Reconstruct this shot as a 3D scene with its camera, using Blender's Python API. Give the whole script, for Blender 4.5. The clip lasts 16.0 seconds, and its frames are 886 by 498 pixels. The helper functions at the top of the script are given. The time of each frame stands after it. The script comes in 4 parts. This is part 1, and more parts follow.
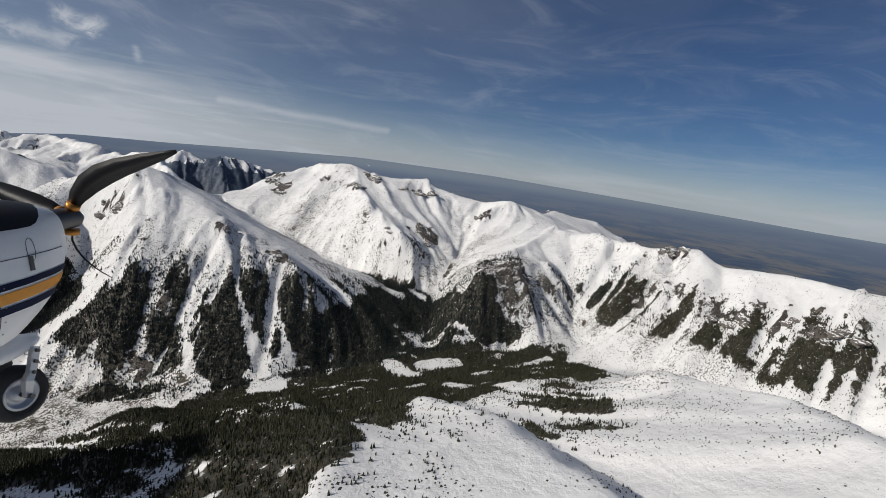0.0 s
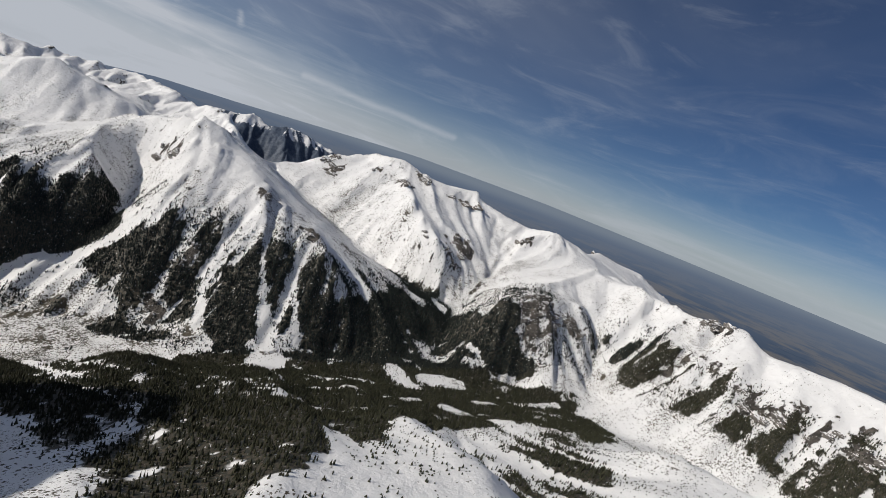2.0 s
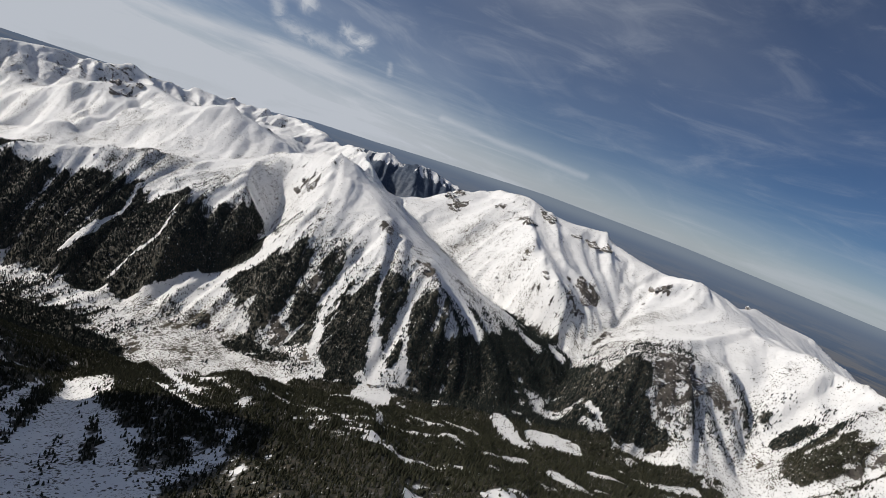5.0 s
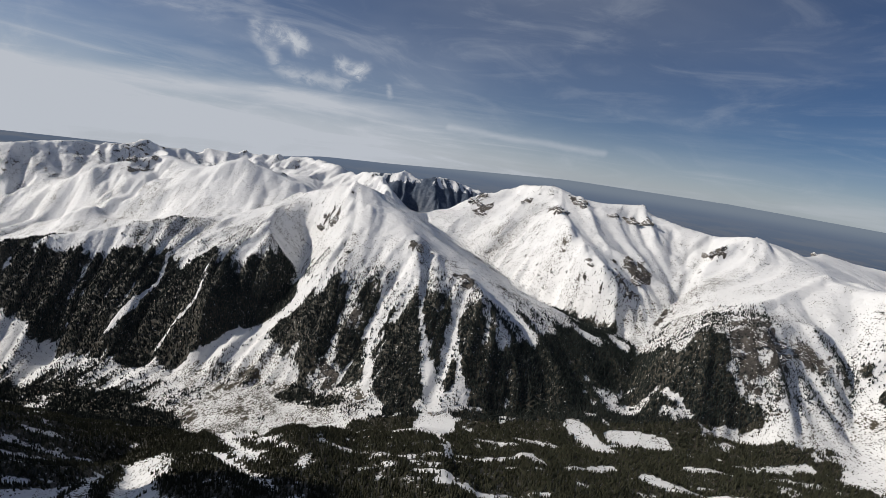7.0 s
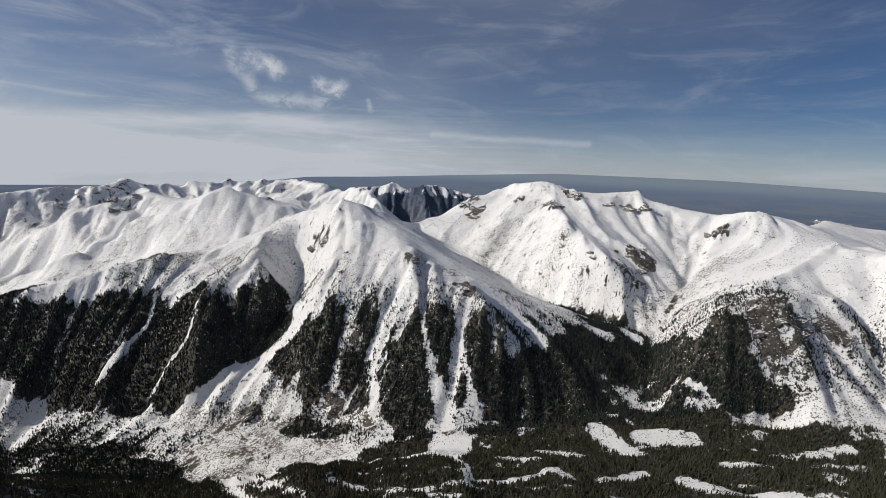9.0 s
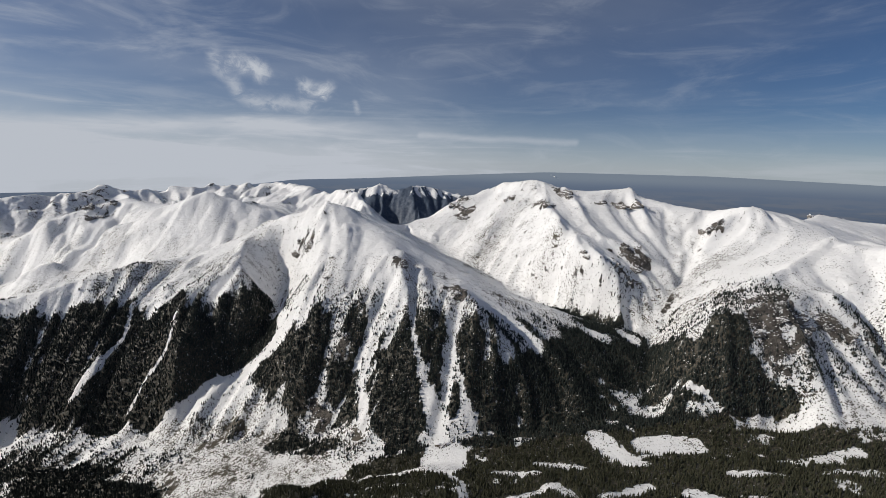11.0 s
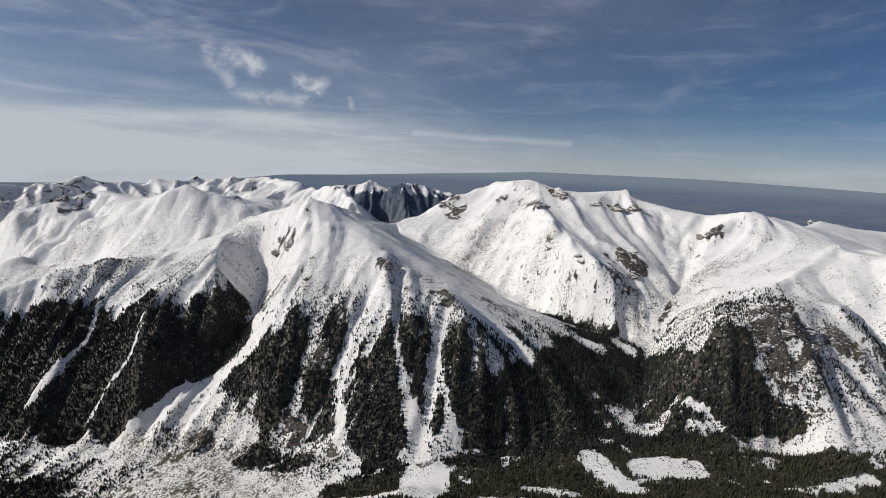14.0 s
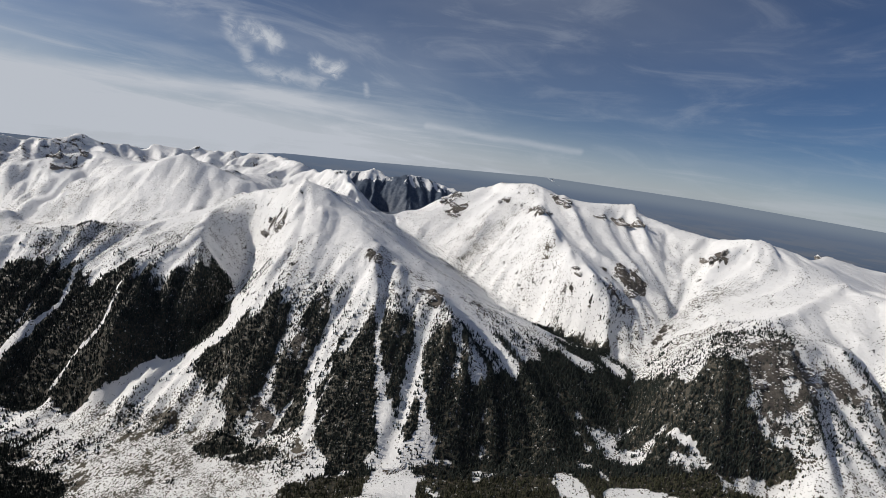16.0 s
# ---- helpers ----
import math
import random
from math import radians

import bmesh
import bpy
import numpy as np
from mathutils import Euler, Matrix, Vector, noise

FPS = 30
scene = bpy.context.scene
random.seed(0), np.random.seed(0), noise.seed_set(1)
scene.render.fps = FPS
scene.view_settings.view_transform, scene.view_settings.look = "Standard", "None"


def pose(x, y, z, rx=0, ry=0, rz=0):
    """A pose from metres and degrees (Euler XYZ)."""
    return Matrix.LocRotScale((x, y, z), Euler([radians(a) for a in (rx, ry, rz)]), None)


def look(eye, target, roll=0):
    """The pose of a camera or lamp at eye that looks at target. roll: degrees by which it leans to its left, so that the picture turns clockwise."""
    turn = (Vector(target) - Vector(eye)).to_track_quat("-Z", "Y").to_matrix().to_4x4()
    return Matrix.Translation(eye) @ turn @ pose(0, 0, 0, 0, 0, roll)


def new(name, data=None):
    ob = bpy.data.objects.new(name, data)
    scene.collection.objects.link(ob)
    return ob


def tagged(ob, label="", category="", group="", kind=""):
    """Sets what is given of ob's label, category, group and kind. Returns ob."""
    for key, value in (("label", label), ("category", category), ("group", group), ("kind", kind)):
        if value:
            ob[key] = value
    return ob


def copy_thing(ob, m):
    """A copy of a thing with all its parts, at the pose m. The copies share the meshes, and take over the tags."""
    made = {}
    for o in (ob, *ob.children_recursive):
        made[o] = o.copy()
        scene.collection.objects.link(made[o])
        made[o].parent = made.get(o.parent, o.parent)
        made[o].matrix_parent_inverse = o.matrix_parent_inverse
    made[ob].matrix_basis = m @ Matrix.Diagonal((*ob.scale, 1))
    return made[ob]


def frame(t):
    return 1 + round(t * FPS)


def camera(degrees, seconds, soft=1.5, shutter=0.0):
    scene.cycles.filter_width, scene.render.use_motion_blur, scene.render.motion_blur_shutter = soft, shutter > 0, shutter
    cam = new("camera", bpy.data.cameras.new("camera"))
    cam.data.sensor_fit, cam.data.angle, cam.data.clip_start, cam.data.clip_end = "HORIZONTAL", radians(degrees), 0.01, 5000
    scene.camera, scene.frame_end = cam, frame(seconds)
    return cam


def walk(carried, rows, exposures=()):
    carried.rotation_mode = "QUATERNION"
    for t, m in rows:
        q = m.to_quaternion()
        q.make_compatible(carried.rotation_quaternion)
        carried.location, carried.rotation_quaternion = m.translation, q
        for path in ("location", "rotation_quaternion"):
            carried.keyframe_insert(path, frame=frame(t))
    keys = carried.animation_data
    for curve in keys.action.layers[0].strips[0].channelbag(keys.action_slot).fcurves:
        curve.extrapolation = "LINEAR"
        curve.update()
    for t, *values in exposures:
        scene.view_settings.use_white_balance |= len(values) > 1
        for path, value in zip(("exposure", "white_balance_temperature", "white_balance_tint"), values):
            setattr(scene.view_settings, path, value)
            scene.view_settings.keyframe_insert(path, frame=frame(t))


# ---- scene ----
cam = camera(86.40, 16.0, soft=0.6)
PATH = [
    (0.0, pose(-83.5, -254.1, 7.6, 79.67, -7.97, -23.37)),
    (0.5, pose(-71.6, -242.4, 8.6, 79.39, -13.94, -21.61)),
    (1.0, pose(-60.0, -231.0, 9.4, 79.12, -17.81, -19.44)),
    (1.5, pose(-48.9, -219.9, 10.1, 79.12, -18.44, -17.50)),
    (2.0, pose(-38.3, -208.7, 10.6, 79.21, -20.13, -16.00)),
    (2.5, pose(-28.2, -197.4, 11.1, 79.28, -21.81, -14.16)),
    (3.0, pose(-18.9, -185.7, 11.2, 79.41, -23.31, -11.82)),
    (3.5, pose(-10.5, -173.3, 11.1, 79.09, -23.80, -9.64)),
    (4.0, pose(-3.7, -160.1, 10.8, 78.63, -24.75, -6.99)),
    (4.5, pose(1.1, -145.7, 10.3, 78.42, -24.26, -3.28)),
    (5.0, pose(3.3, -130.2, 9.5, 78.03, -20.28, 0.38)),
    (7.5, pose(-0.8, -47.6, 3.4, 78.96, -6.41, 1.22)),
    (8.0, pose(-1.0, -31.4, 2.2, 79.27, -4.77, 0.95)),
    (8.5, pose(-0.7, -15.5, 1.0, 79.49, -3.49, 0.68)),
    (9.0, pose(-0.0, 0.0, -0.0, 79.67, -2.35, 0.33)),
    (11.5, pose(3.9, 75.0, -4.4, 79.79, -1.48, -1.19)),
    (12.0, pose(5.9, 90.1, -5.2, 79.79, -1.69, -1.40)),
    (12.5, pose(8.7, 105.2, -5.9, 79.78, -1.86, -1.57)),
    (13.0, pose(12.3, 120.3, -6.6, 79.73, -2.03, -1.69)),
    (13.5, pose(16.3, 135.3, -7.1, 79.67, -2.25, -1.74)),
    (14.0, pose(20.9, 150.3, -7.6, 79.60, -2.56, -1.78)),
    (14.5, pose(26.0, 165.1, -7.9, 79.49, -3.24, -1.74)),
    (15.0, pose(31.4, 179.9, -8.0, 79.31, -4.81, -1.50)),
    (15.5, pose(37.1, 194.8, -8.0, 79.11, -6.53, -1.08)),
    (16.0, pose(42.8, 209.8, -8.0, 78.93, -8.24, -0.68)),
]
walk(cam, PATH, [(0.0, -0.10), (3.0, -0.06), (6.0, 0.0), (16.0, 0.0)])

# ---- daylight: high thin cirrus, sun from the left ----
SUN_EL, SUN_AZ = 31.0, 270.0          # degrees; azimuth clockwise from +y
world = bpy.data.worlds.new("sky")
scene.world = world
world.use_nodes = True
wt = world.node_tree
wt.nodes.clear()


def wnode(kind, **kw):
    n = wt.nodes.new(kind)
    for k, v in kw.items():
        n.inputs[k].default_value = v
    return n


def wmath(op, a, b=None, c=None, clamp=False):
    n = wt.nodes.new("ShaderNodeMath")
    n.operation, n.use_clamp = op, clamp
    for i, v in enumerate((a, b, c)):
        if v is None:
            continue
        if isinstance(v, (int, float)):
            n.inputs[i].default_value = v
        else:
            wt.links.new(v, n.inputs[i])
    return n.outputs[0]


sky = wt.nodes.new("ShaderNodeTexSky")
sky.sky_type, sky.sun_disc = "NISHITA", False
sky.sun_elevation, sky.sun_rotation = radians(SUN_EL), radians(SUN_AZ)
sky.altitude, sky.air_density, sky.dust_density, sky.ozone_density = 2300, 1.0, 0.15, 4.0
coord = wt.nodes.new("ShaderNodeTexCoord")
sep = wt.nodes.new("ShaderNodeSeparateXYZ")
wt.links.new(coord.outputs["Generated"], sep.inputs[0])
# bearing and height in the sky
bearing = wmath("ARCTAN2", sep.outputs[0], sep.outputs[1])
rise = sep.outputs[2]
flat = wt.nodes.new("ShaderNodeCombineXYZ")
wt.links.new(bearing, flat.inputs[0]), wt.links.new(rise, flat.inputs[1])


def wrange(v, lo, hi, a=0.0, b=1.0):
    r = wt.nodes.new("ShaderNodeMapRange")
    r.interpolation_type = "SMOOTHSTEP"
    for n, q in enumerate((lo, hi, a, b)):
        r.inputs[n + 1].default_value = q
    wt.links.new(v, r.inputs[0])
    return r.outputs[0]


def wnoise(rot, sx, sy, detail=6.0, rough=0.6, distort=0.6, shift=0.0):
    mp = wt.nodes.new("ShaderNodeMapping")
    mp.inputs["Location"].default_value = (shift, shift * 0.7, 0)
    mp.inputs["Rotation"].default_value = (0, 0, radians(rot))
    mp.inputs["Scale"].default_value = (sx, sy, 1)
    wt.links.new(flat.outputs[0], mp.inputs[0])
    nz = wnode("ShaderNodeTexNoise", Scale=1.0, Detail=detail, Roughness=rough, Distortion=distort)
    wt.links.new(mp.outputs[0], nz.inputs["Vector"])
    return nz.outputs[0]


def streamer(points, width, wobble):
    """Closeness (0 to 1) to a bent line across the sky."""
    best = None
    bx = wmath("ADD", bearing, wmath("MULTIPLY", wmath("SUBTRACT", wobble[0], 0.5), wobble[2]))
    by = wmath("ADD", rise, wmath("MULTIPLY", wmath("SUBTRACT", wobble[1], 0.5), wobble[2]))
    for (ax, ay), (cx, cy) in zip(points[:-1], points[1:]):
        ux, uy = cx - ax, cy - ay
        k = wmath("MULTIPLY_ADD", bx, ux / (ux * ux + uy * uy), -(ax * ux + ay * uy) / (ux * ux + uy * uy))
        k = wmath("ADD", k, wmath("MULTIPLY", by, uy / (ux * ux + uy * uy)), None, True)
        dx = wmath("SUBTRACT", bx, wmath("MULTIPLY_ADD", k, ux, ax))
        dy = wmath("SUBTRACT", by, wmath("MULTIPLY_ADD", k, uy, ay))
        d = wmath("SQRT", wmath("ADD", wmath("MULTIPLY", dx, dx), wmath("MULTIPLY", dy, dy)))
        best = d if best is None else wmath("MINIMUM", best, d)
    return wrange(best, 0.0, width, 1.0, 0.0)


wob = (wnoise(0, 9, 14, 5), wnoise(0, 9, 14, 5, shift=7.0))
streaks = wrange(wnoise(-8, 2.2, 26, 8, 0.62, 0.9), 0.45, 0.72)
fans = wrange(wnoise(-38, 3.0, 11, 8, 0.62, 1.4, 3.0), 0.47, 0.75)
wisps = wrange(wnoise(28, 3.2, 12, 8, 0.64, 1.6, 11.0), 0.50, 0.78)
veil = wrange(wnoise(-15, 1.6, 4.0, 4, 0.5, 0.5, 5.0), 0.32, 0.72)
left = wrange(bearing, -0.75, 0.55, 1.0, 0.0)
low = wrange(rise, 0.0, 0.17, 1.0, 0.0)
band = wmath("MULTIPLY", streamer([(-1.3, 0.028), (-0.745, 0.042), (-0.427, 0.063), (-0.106, 0.066), (0.2, 0.058)], 0.024, (*wob, 0.016)), wmath("MULTIPLY", wrange(bearing, -0.4, 0.15, 1.0, 0.0), wrange(wnoise(0, 5, 40, 6), 0.3, 0.6, 0.45, 1.0)))
tail = streamer([(-0.03, 0.056), (0.127, 0.053), (0.284, 0.049)], 0.010, (*wob, 0.012))
hook = streamer([(-0.418, 0.185), (-0.40, 0.152), (-0.376, 0.120), (-0.336, 0.105), (-0.263, 0.103), (-0.23, 0.126), (-0.214, 0.140)], 0.022, (*wob, 0.045))
tuft = streamer([(-0.385, 0.178), (-0.345, 0.175), (-0.338, 0.160)], 0.026, (*wob, 0.05))
tuft_2 = streamer([(-0.255, 0.140), (-0.222, 0.136)], 0.022, (*wob, 0.05))
speck = streamer([(-0.163, 0.116), (-0.157, 0.098)], 0.009, (*wob, 0.02))
curls = wmath("MULTIPLY", wmath("ADD", wmath("MULTIPLY", hook, 0.7), wmath("MAXIMUM", wmath("MAXIMUM", tuft, tuft_2), wmath("MULTIPLY", speck, 0.5))), wrange(wnoise(40, 26, 40, 6, 0.65, 1.0), 0.35, 0.65, 0.15, 0.9))
cloud = wmath("MULTIPLY", wmath("ADD", wmath("MULTIPLY", fans, 0.36), wmath("MULTIPLY", veil, 0.36)), wmath("MULTIPLY_ADD", left, 0.8, 0.2))
cloud = wmath("ADD", cloud, wmath("MULTIPLY", wmath("MULTIPLY", streaks, low), wmath("MULTIPLY_ADD", left, 0.45, 0.2)))
cloud = wmath("ADD", cloud, wmath("MULTIPLY_ADD", wisps, 0.15, 0.02))
cloud = wmath("ADD", cloud, wrange(bearing, 0.15, 0.85, 0.09, -0.03))
cloud = wmath("ADD", cloud, wmath("MULTIPLY", wrange(rise, -0.02, 0.11, 1.0, 0.0), wmath("MULTIPLY_ADD", left, 0.35, 0.42)))
cloud = wmath("ADD", cloud, wmath("MULTIPLY", band, 0.5))
cloud = wmath("ADD", cloud, wmath("MULTIPLY", tail, 0.25))
cloud = wmath("MULTIPLY", wmath("ADD", cloud, wmath("MULTIPLY", curls, 0.8)), 1.0, None, True)
mix = wt.nodes.new("ShaderNodeMix")
mix.data_type = "RGBA"
wt.links.new(cloud, mix.inputs[0])
tint = wt.nodes.new("ShaderNodeMix")
tint.data_type, tint.blend_type = "RGBA", "MULTIPLY"
tint.inputs[0].default_value = 1.0
wt.links.new(sky.outputs[0], tint.inputs[6])
tint.inputs[7].default_value = (0.68, 0.80, 0.97, 1)
wt.links.new(tint.outputs[2], mix.inputs[6])
mix.inputs[7].default_value = (10.8, 11.5, 12.7, 1)
bg = wnode("ShaderNodeBackground", Strength=0.045)
wt.links.new(mix.outputs[2], bg.inputs[0])
wo = wt.nodes.new("ShaderNodeOutputWorld")
wt.links.new(bg.outputs[0], wo.inputs[0])

sun = new("sun", bpy.data.lights.new("sun", "SUN"))
sun.data.energy, sun.data.angle, sun.data.color = 3.45, radians(0.53), (1.0, 0.94, 0.85)
saz, sel = radians(SUN_AZ), radians(SUN_EL)
to_sun = Vector((math.sin(saz) * math.cos(sel), math.cos(saz) * math.cos(sel), math.sin(sel)))
sun.matrix_world = look(to_sun * 3000, (0, 0, 0))
scene.view_settings.exposure = 0.0

# ---- the lie of the land: crests, spurs and stream lines, with a sheet stretched over them ----
X0, X1, Y0, Y1, CELL = -4000.0, 2800.0, -640.0, 4480.0, 20.0

CRESTS = dict(
    left_peak=[(-420, 1950, -160), (-550, 2050, -200), (-680, 2130, -250), (-830, 2150, -340), (-1030, 2050, -410), (-1220, 1950, -440), (-1390, 1850, -480), (-1800, 1700, -600)],
    left_spur=[(-420, 1950, -160), (-320, 2000, -190), (-200, 2000, -250), (-50, 1900, -310), (80, 1800, -380), (250, 1700, -450), (440, 1600, -490), (560, 1500, -530), (640, 1400, -590)],
    nose=[(-250, 1960, -232), (-120, 1640, -330), (-70, 1480, -450), (-40, 1330, -570)],
    nose_right=[(80, 1800, -380), (104, 1500, -408), (230, 1350, -515), (300, 1240, -620)],
    nose_left=[(-420, 1950, -160), (-400, 1720, -330), (-420, 1500, -520), (-400, 1360, -680)],
    rib=[(-830, 2150, -340), (-765, 1960, -350), (-705, 1800, -400), (-640, 1650, -525)],
    rib_far=[(-1030, 2050, -410), (-880, 1700, -490), (-800, 1500, -590)],
    rib_left=[(-1220, 1950, -440), (-1180, 1700, -600), (-1150, 1500, -790)],
    saddle=[(-320, 2000, -190), (-270, 2400, -300), (-140, 2700, -340), (20, 2850, -300), (180, 2900, -190), (260, 2850, -180), (370, 2800, -100), (550, 2600, -70)],
    main=[(550, 2600, -70), (660, 2500, -110), (800, 2450, -120), (960, 2350, -90), (1040, 2300, -130), (1170, 2250, -170), (1230, 2150, -180), (1290, 1950, -140), (1440, 1950, -170), (1520, 1900, -200)],
    main_spur=[(550, 2600, -70), (510, 2250, -180), (520, 2000, -240), (580, 1800, -300), (675, 1650, -345)],
    bench=[(1520, 1900, -200), (1390, 1650, -240), (1240, 1550, -290), (1000, 1450, -335), (880, 1450, -375)],
    cliff=[(1240, 1400, -350), (1060, 1330, -350), (941, 1300, -366), (800, 1310, -400), (700, 1330, -455)],
    right=[(1390, 1650, -240), (1440, 1400, -215), (1540, 1180, -220), (1650, 1040, -180), (1660, 940, -230), (1700, 720, -200), (1770, 480, -200), (1850, 200, -200), (1950, -200, -200), (2000, -640, -200)],
    rocky_far=[(1520, 1900, -200), (1670, 2150, -210), (1780, 2200, -180), (1890, 2200, -210), (2070, 2100, -220), (2350, 1900, -400)],
    white_hill=[(-860, 2700, -280), (-1090, 2700, -220), (-1250, 2710, -190), (-1470, 2700, -260), (-1710, 2650, -370), (-1870, 2600, -470), (-2100, 2450, -600)],
    white_back=[(-1250, 2710, -190), (-1330, 3000, -290), (-1250, 3300, -280)],
    far_left=[(-3600, 2700, -420), (-2800, 2980, -310), (-2760, 3090, -280), (-2620, 3340, -260), (-2460, 3400, -262), (-2360, 3530, -200), (-2230, 3550, -260), (-2080, 3820, -220), (-1960, 3950, -235)],
    far_mid=[(-1960, 3950, -235), (-1840, 4050, -190), (-1740, 4080, -215), (-1650, 4130, -180), (-1480, 4100, -205), (-1300, 4090, -180), (-1040, 3860, -190), (-820, 3620, -215), (-600, 3440, -190), (-480, 3210, -240), (-300, 2900, -400)],
    left_mid=[(-2500, 2750, -560), (-2160, 2730, -370), (-1980, 2870, -290), (-1860, 2960, -250), (-1650, 2840, -285)],
    left_mid_back=[(-1860, 2960, -250), (-2000, 3200, -300), (-2230, 3550, -260)],
    far_rib=[(-2620, 3340, -260), (-2500, 3100, -380), (-2450, 2900, -480)],
    far_rib_mid=[(-1040, 3860, -190), (-1000, 3500, -330), (-900, 3200, -430)],
    far_rib_near=[(-820, 3620, -215), (-700, 3300, -330), (-640, 3000, -430)],
    dark_far=[(-900, 4300, -330), (-740, 4230, -235), (-580, 4250, -222), (-460, 4270, -178), (-340, 4230, -235), (-190, 4190, -188), (10, 4300, -210), (220, 4290, -262), (500, 4250, -330)],
    dark_rib=[(-460, 4270, -178), (-430, 4080, -310), (-420, 3900, -440)],
    dark_rib_right=[(-190, 4190, -188), (-170, 4050, -300), (-130, 3880, -450)],
    moraine=[(257, 470, -412), (270, 310, -345), (290, 110, -310), (300, -100, -270), (320, -640, -230)],
    moraine_right=[(700, 480, -450), (820, 430, -390), (890, 340, -362), (880, 220, -330), (780, 40, -290), (700, -200, -260), (680, -640, -230)],
    apron=[(10, 170, -325), (47, 279, -348), (70, 380, -395), (60, 500, -440), (40, 640, -500), (0, 780, -565), (-60, 900, -635)],
)
STREAMS = dict(
    valley=[(-4000, 1700, -1130), (-2640, 1500, -1080), (-1500, 1380, -1010), (-1120, 1250, -950), (-720, 1150, -885), (-400, 1100, -805), (-150, 1080, -740), (50, 1080, -705), (250, 1090, -682), (400, 1050, -660), (670, 1040, -635), (960, 980, -610), (1150, 780, -570), (1300, 500, -530), (1450, 200, -500), (1560, -200, -480), (1600, -640, -470)],
    foot=[(-1400, 1500, -930), (-1070, 1480, -860), (-800, 1390, -840), (-320, 1300, -775), (-170, 1205, -728), (50, 1150, -698), (200, 1170, -690), (360, 1190, -655), (550, 1170, -635), (710, 1130, -610), (900, 1080, -600)],
    bowl=[(-645, 2060, -380), (-605, 1960, -480), (-555, 1800, -548), (-590, 1620, -630), (-690, 1490, -730), (-800, 1390, -840)],
    ravine_behind=[(-140, 2620, -360), (80, 2350, -440), (270, 2120, -500), (490, 1830, -555), (620, 1690, -556), (767, 1580, -548), (690, 1420, -592), (600, 1300, -632), (560, 1180, -645)],
    ravine_main=[(1080, 2080, -270), (1000, 1850, -360), (880, 1700, -450), (767, 1580, -548)],
    ravine_right=[(1200, 1480, -320), (1240, 1300, -430), (1180, 1120, -560), (1060, 980, -595)],
    back_left=[(-800, 2400, -400), (-1000, 2330, -490), (-1300, 2250, -590), (-1700, 2150, -740), (-2300, 2050, -900)],
    moraine_ravine=[(480, 780, -580), (430, 560, -510), (455, 350, -462), (470, 150, -412), (480, -50, -368), (480, -640, -320)],
    dark_ravine=[(-140, -200, -330), (-150, 228, -385), (-178, 410, -472), (-193, 522, -500), (-195, 650, -535), (-230, 785, -590), (-300, 960, -690), (-400, 1100, -800)],
    far_trough=[(-2300, 3250, -440), (-1700, 3500, -420), (-1400, 3700, -380)],
    far_trough_near=[(-1600, 2500, -560), (-2100, 2550, -640), (-2500, 2600, -720), (-4000, 2300, -900)],
    dark_foot=[(-700, 3900, -480), (-560, 3850, -480), (-300, 3950, -500), (-110, 3870, -490), (300, 3800, -540)],
    back_of_peak=[(-700, 2700, -420), (-500, 2500, -400), (-350, 2750, -470), (-250, 3300, -500), (-200, 3700, -520)],
    behind_right=[(2200, 1500, -620), (2150, 1000, -640), (2300, 300, -680), (2400, -640, -700)],
    behind_main=[(400, 3300, -480), (900, 2900, -500), (1500, 2650, -560), (2100, 2600, -640)],
)
